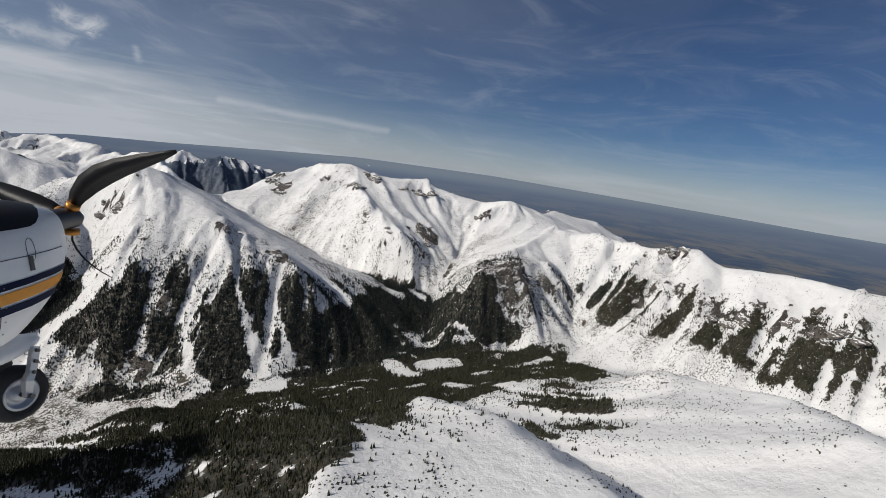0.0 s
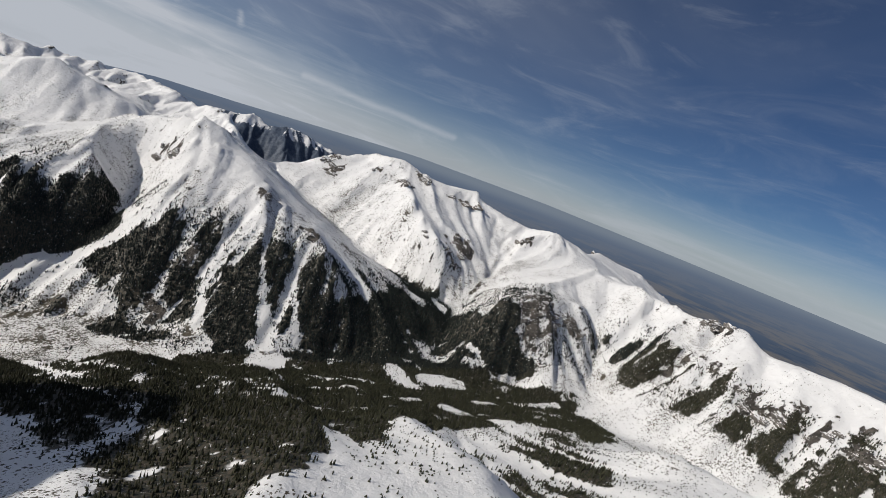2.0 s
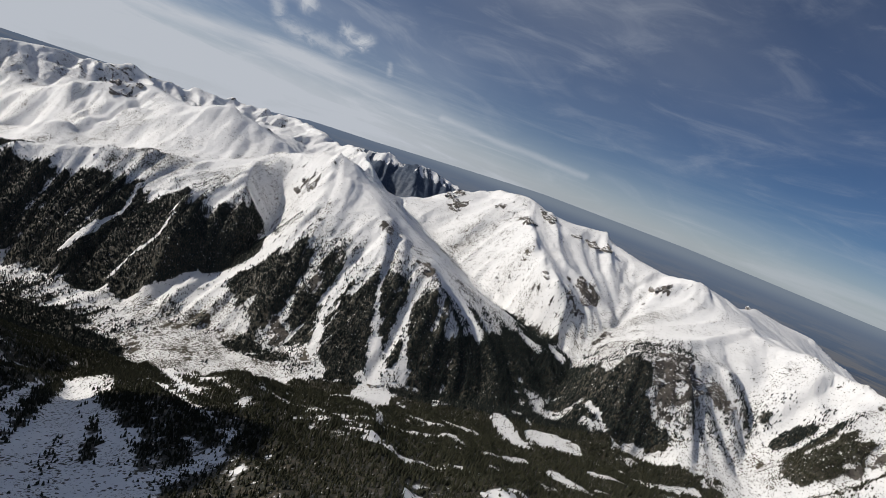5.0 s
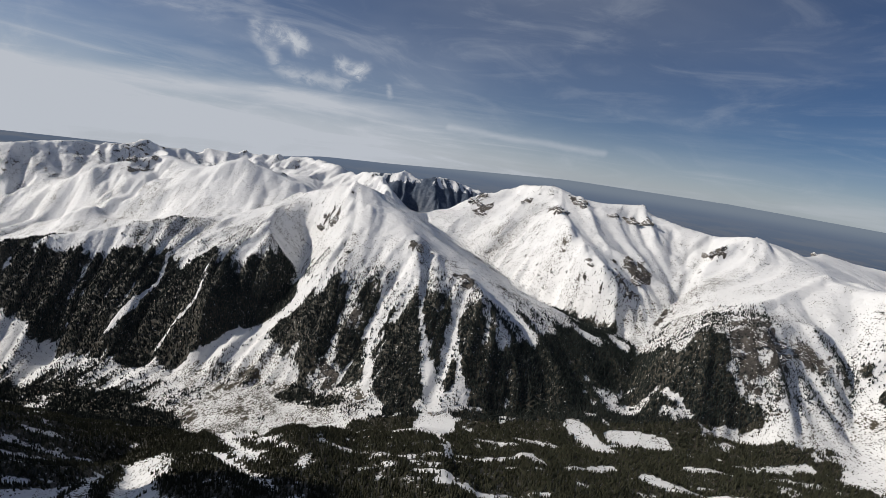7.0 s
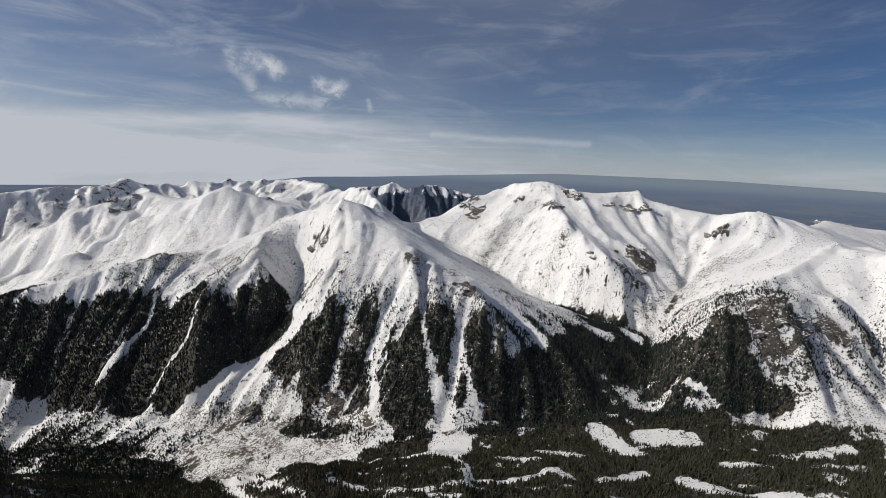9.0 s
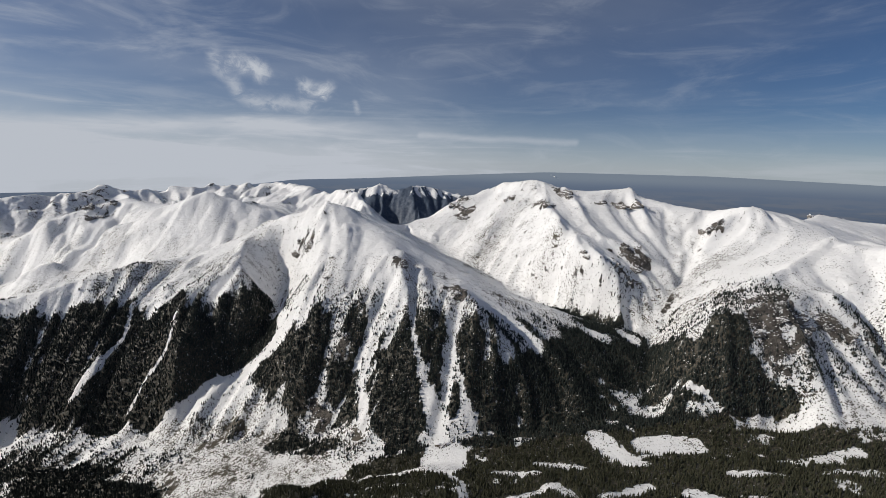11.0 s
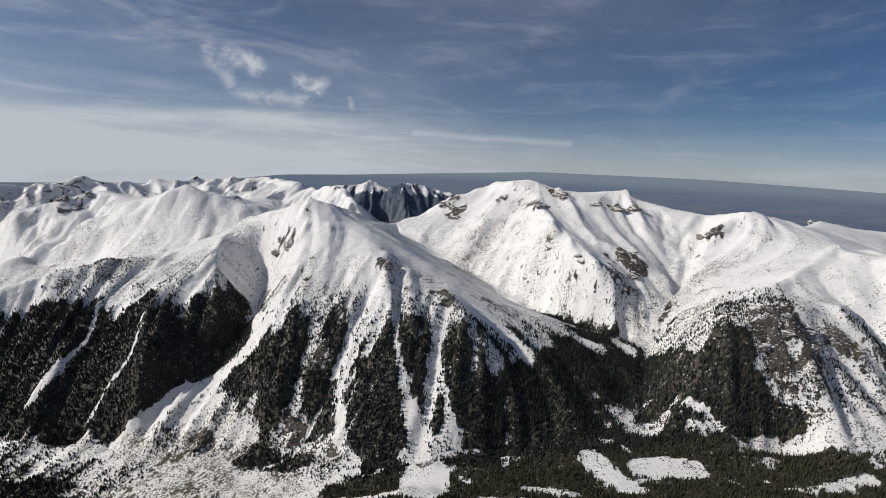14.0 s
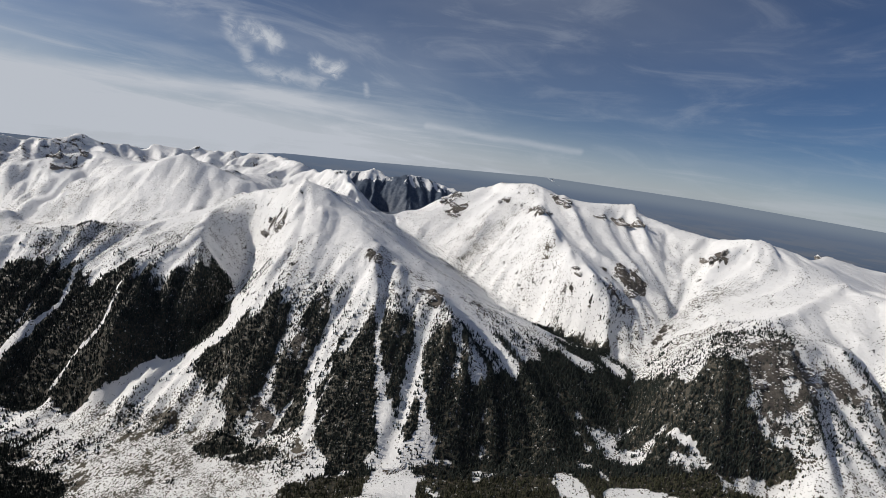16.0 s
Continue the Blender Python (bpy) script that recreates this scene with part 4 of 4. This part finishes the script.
def tube(bm, pts, radii, sides=6, cap=True):
    """A tapered tube through points."""
    rings = []
    for n, (p, r) in enumerate(zip(pts, radii)):
        p = Vector(p)
        d = (Vector(pts[min(n + 1, len(pts) - 1)]) - Vector(pts[max(n - 1, 0)])).normalized()
        u = d.orthogonal().normalized()
        v = d.cross(u)
        rings.append([bm.verts.new(p + r * (math.cos(a) * u + math.sin(a) * v)) for a in [2 * math.pi * k / sides for k in range(sides)]])
    for a, b in zip(rings[:-1], rings[1:]):
        for k in range(sides):
            bm.faces.new((a[k], a[(k + 1) % sides], b[(k + 1) % sides], b[k]))
    if cap:
        bm.faces.new(rings[0][::-1]), bm.faces.new(rings[-1])


def spruce(seed, tall):
    """One spruce: trunk with short dead limbs, crown of drooping sprays in whorls."""
    r = random.Random(seed)
    root = tagged(new("spruce_tree"), "dark green snow-free spruce standing in snow", "tree", "spruces on the near slope")
    bm = bmesh.new()
    tube(bm, [(0, 0, -0.6), (0.05, 0, tall * 0.3), (0, 0.04, tall * 0.98)], [tall * 0.016, tall * 0.011, 0.02], 6)
    for _ in range(5):
        a, z = r.uniform(0, 6.28), r.uniform(0.06, 0.16) * tall
        tube(bm, [(0, 0, z), (math.cos(a) * 0.7, math.sin(a) * 0.7, z - 0.1)], [0.05, 0.015], 4)
    part("trunk", bm, bark_mat, root, "brown bark trunk")
    bm = bmesh.new()
    whorls = 13
    for k in range(whorls):
        f = k / (whorls - 1)
        z = tall * (0.10 + 0.88 * f)
        reach = tall * 0.165 * (1 - f) ** 0.85 + 0.12
        n = 8 if f < 0.6 else 6
        for s in range(n):
            a = 6.283 * (s + 0.5 * (k % 2)) / n + r.uniform(-0.25, 0.25)
            q = reach * r.uniform(0.72, 1.2)
            c, d = math.cos(a), math.sin(a)
            w = q * 0.36
            top = bm.verts.new((0, 0, z + tall * 0.045))
            l_ = bm.verts.new((c * q * 0.62 - d * w, d * q * 0.62 + c * w, z - q * 0.18))
            e = bm.verts.new((c * q, d * q, z - q * r.uniform(0.28, 0.5)))
            m_ = bm.verts.new((c * q * 0.62 + d * w, d * q * 0.62 - c * w, z - q * 0.18))
            u_ = bm.verts.new((c * q * 0.4, d * q * 0.4, z - q * 0.34))
            for face in ((top, l_, e), (top, e, m_), (u_, e, l_), (u_, m_, e)):
                bm.faces.new(face)
    part("crown", bm, needle_mat, root, "drooping dark green needle sprays")
    return root


r = random.Random(77)
kinds = [spruce(1, 9.0), spruce(2, 10.5), spruce(3, 7.5)]
spots = []
while len(spots) < 250:
    x, y = r.uniform(-160, 700), r.uniform(150, 640)
    thick = at(wood, (np.array(y) - Y0) / STEP, (np.array(x) - X0) / STEP)
    if r.random() < float(thick) - 0.08:
        spots.append((x, y, float(at(rough_land, (np.array(y) - Y0) / STEP, (np.array(x) - X0) / STEP))))
for n, (x, y, z) in enumerate(spots):
    m = pose(x, y, z - 0.2, r.uniform(-2, 2), r.uniform(-2, 2), r.uniform(0, 360))
    if n < 3:
        kinds[n].matrix_basis = m
    else:
        c = copy_thing(kinds[n % 3], m)
        c.scale = [r.uniform(0.4, 0.85)] * 3


def outcrop(seed, size, label):
    """A broken crag: layered, facetted, half sunk in the slope."""
    q = random.Random(seed)
    bm = bmesh.new()
    for k in range(4):
        b = bmesh.new()
        bmesh.ops.create_icosphere(b, subdivisions=3, radius=1)
        off = Vector((q.uniform(-0.55, 0.55), q.uniform(-0.25, 0.25), q.uniform(-0.35, 0.3)))
        sc = Vector((q.uniform(0.4, 0.8), q.uniform(0.25, 0.45), q.uniform(0.3, 0.6)))
        for v in b.verts:
            p = v.co.copy()
            d = noise.fractal(p * 1.6 + Vector((seed * 3.1, k * 5.0, 0)), 1.0, 2.0, 4) * 0.42
            step = 0.14 * (math.floor((p.z + d) * 5) / 5 - p.z - d)
            p = p * (1 + d + step)
            v.co = Vector((p.x * sc.x, p.y * sc.y, p.z * sc.z)) + off
        me = bpy.data.meshes.new("piece")
        b.to_mesh(me)
        bm.from_mesh(me)
        b.free()
        bpy.data.meshes.remove(me)
    for v in bm.verts:
        v.co *= size
    me = bpy.data.meshes.new("rock_outcrop")
    bm.to_mesh(me)
    bm.free()
    me.materials.append(stone_mat)
    return tagged(new("rock_outcrop", me), label, "rock", "rock outcrops on the slopes")


crag_kinds = [outcrop(s, 1.0, "grey-brown rock outcrop breaking through the snow") for s in (4, 9, 15, 22)]
r = random.Random(31)
made = 0
for n, poly in enumerate([q for q in CRAGS if q[0][1] < 2900]):
    cx, cy = sum(p[0] for p in poly) / len(poly), sum(p[1] for p in poly) / len(poly)
    ext = max(math.hypot(p[0] - cx, p[1] - cy) for p in poly)
    for _ in range(5 if ext > 90 else 3):
        a, b, w = *r.sample(range(len(poly)), 2), r.random() ** 0.7
        x = cx + (poly[a][0] * (1 - w) + poly[b][0] * w - cx) * 0.7
        y = cy + (poly[a][1] * (1 - w) + poly[b][1] * w - cy) * 0.7
        z = float(at(rough_land, (np.array(y) - Y0) / STEP, (np.array(x) - X0) / STEP))
        gx1 = float(at(gx, (np.array(y) - Y0) / STEP, (np.array(x) - X0) / STEP))
        gy1 = float(at(gy, (np.array(y) - Y0) / STEP, (np.array(x) - X0) / STEP))
        face = math.degrees(math.atan2(-gx1, gy1))      # long side along the contour
        size = r.uniform(0.16, 0.26) * ext
        m = pose(x, y, z - 0.12 * size, -math.degrees(math.atan(math.hypot(gx1, gy1))) * 0.0, r.uniform(-12, 12), face + r.uniform(-25, 25))
        if made < 4:
            ob = crag_kinds[made]
            ob.matrix_basis = m
        else:
            ob = copy_thing(crag_kinds[made % 4], m)
        ob.scale = (size * r.uniform(0.9, 1.4), size * r.uniform(0.8, 1.1), size * r.uniform(0.7, 1.2))
        made += 1

soil_mat = stone_material("brown avalanche soil", (0.09, 0.07, 0.05), (0.16, 0.125, 0.095))


def debris_bank(cx, cy, half, label):
    """A crescent of soil and broken wood where an avalanche track runs out."""
    q = random.Random(int(half))
    bm = bmesh.new()
    rows, cols, grid = 6, 26, []
    for k in range(cols):
        f = k / (cols - 1) * 2 - 1
        x, y = cx + f * half, cy + 16 * f * f * (half / 34) - 16 * 0.2
        line = []
        for j in range(rows):
            g = j / (rows - 1) * 2 - 1
            yy_ = y + g * 9
            h = (1 - g * g) * 6.5 * (1 - f * f * 0.7) * q.uniform(0.6, 1.2)
            z = float(at(rough_land, (np.array(yy_) - Y0) / STEP, (np.array(x) - X0) / STEP))
            line.append(bm.verts.new((x + q.uniform(-1, 1), yy_ + q.uniform(-1, 1), z - 0.8 + h)))
        grid.append(line)
    for a, b in zip(grid[:-1], grid[1:]):
        for j in range(rows - 1):
            bm.faces.new((a[j], b[j], b[j + 1], a[j + 1]))
    me = bpy.data.meshes.new("debris_bank")
    bm.to_mesh(me)
    bm.free()
    me.materials.append(soil_mat)
    return tagged(new("debris_bank", me), label, "debris", "avalanche debris banks")


debris_bank(-175, 1196, 28, "brown soil bank at the foot of a snow gully")
debris_bank(32, 1142, 36, "wide brown debris bank above an open snowfield")

# ---- light aircraft that carries the camera, as it stands at the start ----
def paint(name, rgb, rough=0.3, metal=0.0, grime=0.12, scale=6.0, gloss=0.5):
    m, t, bs = node_material(name)
    v = place(t)
    c = blend(t, span(t, speckle(t, v, scale, 5, 0.65), 0.45, 0.75, 0, grime), rgb, tuple(q * 0.55 for q in rgb))
    put(t, bs.inputs["Base Color"], c)
    put(t, bs.inputs["Roughness"], calc(t, "ADD", rough, calc(t, "MULTIPLY", speckle(t, v, scale * 4, 3), 0.12)))
    bs.inputs["Metallic"].default_value = metal
    bs.inputs["Specular IOR Level"].default_value = gloss
    return m


white_paint = paint("white gelcoat", (0.80, 0.80, 0.79), 0.28)
black_paint = paint("matt black paint", (0.012, 0.012, 0.013), 0.45, gloss=0.25)
navy_paint = paint("navy blue stripe", (0.006, 0.010, 0.035), 0.5, gloss=0.1)
orange_paint = paint("orange-yellow stripe", (0.75, 0.30, 0.015), 0.32)
blade_paint = paint("black composite", (0.014, 0.014, 0.015), 0.45, gloss=0.25)
brass = paint("orange anodised metal", (0.55, 0.24, 0.05), 0.35, 0.8)
rubber = paint("black rubber", (0.018, 0.018, 0.018), 0.75)
alloy = paint("grey alloy", (0.55, 0.55, 0.56), 0.35, 0.7)
steel = paint("dark steel", (0.12, 0.12, 0.12), 0.4, 0.8)
seam_mat = paint("dark seam", (0.10, 0.10, 0.10), 0.7)

craft = tagged(new("light_aircraft"), "white light aircraft with navy and orange stripes and black propeller", "aircraft")
craft.matrix_basis = pose(-84.284, -251.005, 7.032, -8.15, -2.07, 51.79)

# cowling sections: station, half width, top, bottom
SECTIONS = [(-0.15, 0.10, 0.03, -0.09), (-0.165, 0.16, 0.055, -0.16), (-0.20, 0.22, 0.08, -0.24), (-0.27, 0.285, 0.105, -0.34), (-0.36, 0.34, 0.125, -0.43),
            (-0.50, 0.40, 0.14, -0.52), (-0.70, 0.45, 0.155, -0.58), (-1.0, 0.50, 0.175, -0.62), (-1.4, 0.53, 0.20, -0.64)]


def section(x):
    s = SECTIONS
    for a, b in zip(s[:-1], s[1:]):
        if a[0] >= x >= b[0]:
            f = (x - a[0]) / (b[0] - a[0])
            return [a[k] + (b[k] - a[k]) * f for k in (1, 2, 3)]
    return list((s[0] if x > s[0][0] else s[-1])[1:])


def skin(x, ang, off=0.0):
    """A point on the cowling at station x; ang 0 is the right side, 90 the top, 270 the bottom."""
    hw, top, bot = section(x)
    c, s = math.cos(radians(ang)), math.sin(radians(ang))
    e = 0.62 if s >= 0 else 0.85
    half = (top - bot) / 2
    return Vector((x, -(hw + off) * math.copysign(abs(c) ** e, c), (top + bot) / 2 + (half + off) * math.copysign(abs(s) ** e, s)))


def angle_at(x, z):
    """The angle on the right side at which the skin has that height."""
    hw, top, bot = section(x)
    s = max(-1, min(1, (z - (top + bot) / 2) / ((top - bot) / 2)))
    e = 0.62 if s >= 0 else 0.85
    return math.degrees(math.asin(math.copysign(abs(s) ** (1 / e), s)))


stations = [-0.15 - 0.012 * k for k in range(6)] + [-0.22 - 1.18 * (k / 26) ** 1.2 for k in range(27)]
bm = bmesh.new()
rings = [[bm.verts.new(skin(x, 360 * k / 48)) for k in range(48)] for x in stations]
for a, b in zip(rings[:-1], rings[1:]):
    for k in range(48):
        bm.faces.new((a[k], b[k], b[(k + 1) % 48], a[(k + 1) % 48]))
bm.faces.new(rings[0]), bm.faces.new(rings[-1][::-1])
bmesh.ops.recalc_face_normals(bm, faces=bm.faces)
cowl = part("cowling", bm, white_paint, craft, "white glossy engine cowling", True)


def shell(name, lo, hi, x_front, x_back, mat, label, off=0.004, side=1, n=30):
    """A thin sheet on the skin, between two heights (functions of the station)."""
    b = bmesh.new()
    rows_ = []
    for k in range(n + 1):
        x = x_front + (x_back - x_front) * k / n
        a0, a1 = angle_at(x, lo(x)), angle_at(x, hi(x))
        line = []
        for j in range(7):
            p = skin(x, a0 + (a1 - a0) * j / 6, off)
            line.append(b.verts.new((p.x, p.y * side, p.z)))
        rows_.append(line)
    for p, q in zip(rows_[:-1], rows_[1:]):
        for j in range(6):
            b.faces.new((p[j], q[j], q[j + 1], p[j + 1]) if side > 0 else (p[j + 1], q[j + 1], q[j], p[j]))
    return part(name, b, mat, cowl, label, True)


for side in (1, -1):
    shell("stripe", lambda x: -0.205 + 0.03 * (x + 0.3), lambda x: -0.178 + 0.03 * (x + 0.3), -0.262, -1.38, navy_paint, "navy blue stripe", side=side)
    shell("stripe", lambda x: -0.262 + 0.03 * (x + 0.3), lambda x: -0.216 + 0.03 * (x + 0.3), -0.272, -1.38, orange_paint, "orange-yellow stripe", side=side)
    shell("stripe", lambda x: -0.305 + 0.03 * (x + 0.3), lambda x: -0.272 + 0.03 * (x + 0.3), -0.285, -1.38, navy_paint, "navy blue stripe", side=side)
b = bmesh.new()
rows_ = []
for k in range(31):
    x = -0.285 - 1.09 * k / 30
    edge = 28 + 40 * max(0, 1 - k / 4) ** 2
    rows_.append([b.verts.new(skin(x, edge + (180 - 2 * edge) * j / 16, 0.004)) for j in range(17)])
for p, q in zip(rows_[:-1], rows_[1:]):
    for j in range(16):
        b.faces.new((p[j], q[j], q[j + 1], p[j + 1]))
bmesh.ops.recalc_face_normals(b, faces=b.faces)
part("anti_glare_panel", b, black_paint, cowl, "black anti-glare panel", True)
# seams, rivets and the latch of the side door
shell("seam", lambda x: -0.098, lambda x: -0.094, -0.27, -1.38, seam_mat, "thin panel seam", 0.002)
b = bmesh.new()
for j in range(24):
    a = -60 + 95 * j / 23
    p0, p1 = skin(-0.64, a, 0.002), skin(-0.645, a, 0.002)
    q0, q1 = skin(-0.64, a + 4, 0.002), skin(-0.645, a + 4, 0.002)
    b.faces.new([b.verts.new(v) for v in (p0, p1, q1, q0)])
part("seam", b, seam_mat, cowl, "thin panel seam")
b = bmesh.new()
loop = [skin(-0.47 + 0.022 * math.cos(k / 20 * 6.283), angle_at(-0.47, -0.075 + 0.05 * math.sin(k / 20 * 6.283)), 0.003) for k in range(21)]
tube(b, loop, [0.0013] * 21, 5, False)
tube(b, [skin(-0.482, angle_at(-0.48, -0.10), 0.006), skin(-0.482, angle_at(-0.48, -0.16), 0.006)], [0.009, 0.009], 6)
part("latch", b, steel, cowl, "small steel latch")
rivet_bm = bmesh.new()
bmesh.ops.create_uvsphere(rivet_bm, u_segments=6, v_segments=4, radius=0.004)
first_rivet = None
for k in range(9):
    p = skin(-0.62, -50 + 10 * k, 0.001)
    if first_rivet is None:
        first_rivet = part("rivet", rivet_bm, alloy, cowl)
        first_rivet.location = p
    else:
        c = new("rivet", first_rivet.data)
        c.parent, c.location = cowl, p

# propeller: hub, collars and three blades swept as they stand
prop = new("propeller")
prop.parent = craft
b = bmesh.new()
tube(b, [(-0.17, 0, 0), (-0.06, 0, 0), (0.03, 0, 0), (0.06, 0, 0)], [0.055, 0.06, 0.05, 0.02], 14)
part("hub", b, steel, prop, "dark steel hub", True)


def blade(path, widths, name="blade"):
    b = bmesh.new()
    rows_ = []
    for n, ((y, z), w) in enumerate(zip(path, widths)):
        ay, az = path[min(n + 1, len(path) - 1)]
        by, bz = path[max(n - 1, 0)]
        d = Vector((0, ay - by, az - bz)).normalized()
        across = (Vector((0, -d.z, d.y)) * 0.86 + Vector((0.5, 0, 0))).normalized()
        thick = d.cross(across).normalized() * w * 0.10
        o = Vector((0, y, z))
        rows_.append([b.verts.new(q) for q in (o - across * w * 0.5, o - across * w * 0.15 + thick, o + across * w * 0.5, o - across * w * 0.15 - thick)])
    for p, q in zip(rows_[:-1], rows_[1:]):
        for j in range(4):
            b.faces.new((p[j], p[(j + 1) % 4], q[(j + 1) % 4], q[j]))
    b.faces.new(rows_[0][::-1]), b.faces.new(rows_[-1])
    bmesh.ops.recalc_face_normals(b, faces=b.faces)
    ob = part(name, b, blade_paint, prop, "black swept propeller blade", True)
    c = bmesh.new()
    y0, z0 = path[0]
    u = Vector((0, path[1][0] - y0, path[1][1] - z0)).normalized()
    tube(c, [Vector((0, y0, z0)) - u * 0.012, Vector((0, y0, z0)) + u * 0.016], [0.034, 0.034], 12)
    part("collar", c, brass, ob, "orange metal collar", True)
    return ob


blade([(-0.03, 0.065), (-0.075, 0.12), (-0.16, 0.185), (-0.26, 0.232), (-0.38, 0.268), (-0.54, 0.302), (-0.66, 0.325), (-0.74, 0.343)], [0.05, 0.085, 0.115, 0.12, 0.105, 0.075, 0.045, 0.018])
blade([(0.0, -0.07), (0.012, -0.12), (-0.01, -0.17), (-0.05, -0.215), (-0.11, -0.258), (-0.17, -0.29), (-0.24, -0.32)], [0.04, 0.055, 0.05, 0.036, 0.024, 0.016, 0.010])
blade([(0.06, 0.03), (0.14, 0.05), (0.27, 0.085), (0.42, 0.13), (0.58, 0.18), (0.74, 0.22)], [0.05, 0.09, 0.11, 0.10, 0.07, 0.02])

# nose gear
gear = new("nose_gear")
gear.parent, gear.location = craft, (-0.05, 0, -0.01)
b = bmesh.new()
bmesh.ops.create_uvsphere(b, u_segments=20, v_segments=12, radius=1)
for v in b.verts:
    v.co = Vector((-0.42 + v.co.x * 0.22, v.co.y * 0.10, -0.585 + v.co.z * 0.055 + v.co.x * 0.02))
part("fairing", b, white_paint, gear, "white fairing", True)
b = bmesh.new()
tube(b, [(-0.38, 0, -0.56), (-0.36, 0, -0.66)], [0.03, 0.03], 10)
part("strut", b, steel, gear, "dark steel strut", True)
for side in (-1, 1):
    b = bmesh.new()
    tube(b, [(-0.275, 0.085 * side, -0.585), (-0.31, 0.087 * side, -0.70), (-0.335, 0.09 * side, -0.735), (-0.345, 0.09 * side, -0.81)], [0.022, 0.022, 0.026, 0.02], 4)
    leg = part("fork_leg", b, alloy, gear, "drilled grey alloy fork leg")
    for z, x in ((-0.60, -0.28), (-0.65, -0.295), (-0.70, -0.31), (-0.81, -0.345)):
        b = bmesh.new()
        tube(b, [(x, 0.10 * side, z), (x, 0.115 * side, z)], [0.009, 0.009], 8)
        part("bolt", b, steel, leg)
wheel = new("wheel")
wheel.parent = gear
b = bmesh.new()
prof = [(0.078, -0.042), (0.10, -0.056), (0.122, -0.05), (0.134, -0.028), (0.137, 0.0), (0.134, 0.028), (0.122, 0.05), (0.10, 0.056), (0.078, 0.042)]
rings = [[b.verts.new((-0.34 + q * math.cos(a), w, -0.81 + q * math.sin(a))) for q, w in prof] for a in [6.283185 * k / 40 for k in range(40)]]
for k in range(40):
    p, q = rings[k], rings[(k + 1) % 40]
    for j in range(len(prof) - 1):
        b.faces.new((p[j], p[j + 1], q[j + 1], q[j]))
bmesh.ops.recalc_face_normals(b, faces=b.faces)
part("tyre", b, rubber, wheel, "black rubber tyre", True)
b = bmesh.new()
prof = [(0.012, -0.045), (0.03, -0.045), (0.034, -0.025), (0.058, -0.022), (0.066, -0.044), (0.08, -0.046), (0.08, 0.046), (0.012, 0.045)]
rings = [[b.verts.new((-0.34 + q * math.cos(a), w, -0.81 + q * math.sin(a))) for q, w in prof] for a in [6.283185 * k / 32 for k in range(32)]]
for k in range(32):
    p, q = rings[k], rings[(k + 1) % 32]
    for j in range(len(prof) - 1):
        b.faces.new((p[j], p[j + 1], q[j + 1], q[j]))
bmesh.ops.recalc_face_normals(b, faces=b.faces)
part("rim", b, alloy, wheel, "light grey wheel rim", True)
b = bmesh.new()
tube(b, [(-0.34, -0.12, -0.81), (-0.34, 0.12, -0.81)], [0.012, 0.012], 8)
part("axle", b, steel, wheel)


# ---- the other aircraft, far ahead ----
def far_aircraft(m):
    root = tagged(new("distant_aircraft"), "small white low-wing aircraft flying far ahead", "aircraft")
    b = bmesh.new()
    tube(b, [(3.0, 0, 0), (2.6, 0, 0), (1.2, 0, 0.1), (-0.5, 0, 0.25), (-3.4, 0, 0.3)], [0.1, 0.42, 0.55, 0.5, 0.1], 10)
    part("fuselage", b, white_paint, root, "", True)
    for nm, x, y, z, chord, tip, up_ in (("wing", 0.6, 5.2, -0.2, 1.4, 0.9, 0.35), ("tailplane", -3.1, 1.5, 0.35, 0.8, 0.5, 0.0)):
        for side in (1, -1):
            b = bmesh.new()
            v = [(x, 0, z), (x - chord, 0, z), (x - chord * 0.9, y * side, z + up_), (x - chord * 0.9 + tip, y * side, z + up_)]
            lo = [b.verts.new((p[0], p[1], p[2] - 0.06)) for p in v]
            hi = [b.verts.new((p[0], p[1], p[2] + 0.06)) for p in v]
            b.faces.new(lo), b.faces.new(hi)
            for k in range(4):
                b.faces.new((lo[k], lo[(k + 1) % 4], hi[(k + 1) % 4], hi[k]))
            bmesh.ops.recalc_face_normals(b, faces=b.faces)
            part(nm, b, white_paint, root)
    b = bmesh.new()
    v = [(-2.6, 0, 0.3), (-3.5, 0, 0.3), (-3.6, 0, 1.6), (-3.1, 0, 1.6)]
    lo, hi = [b.verts.new((p[0], -0.05, p[2])) for p in v], [b.verts.new((p[0], 0.05, p[2])) for p in v]
    b.faces.new(lo), b.faces.new(hi)
    for k in range(4):
        b.faces.new((lo[k], lo[(k + 1) % 4], hi[(k + 1) % 4], hi[k]))
    bmesh.ops.recalc_face_normals(b, faces=b.faces)
    part("fin", b, white_paint, root)
    b = bmesh.new()
    tube(b, [(1.2, 0, 0.5), (0.4, 0, 0.95), (-0.8, 0, 0.7)], [0.2, 0.4, 0.2], 8)
    part("canopy", b, black_paint, root, "dark canopy", True)
    root.matrix_basis = m


far_aircraft(pose(117, 511, -13, 24, 0, 80))
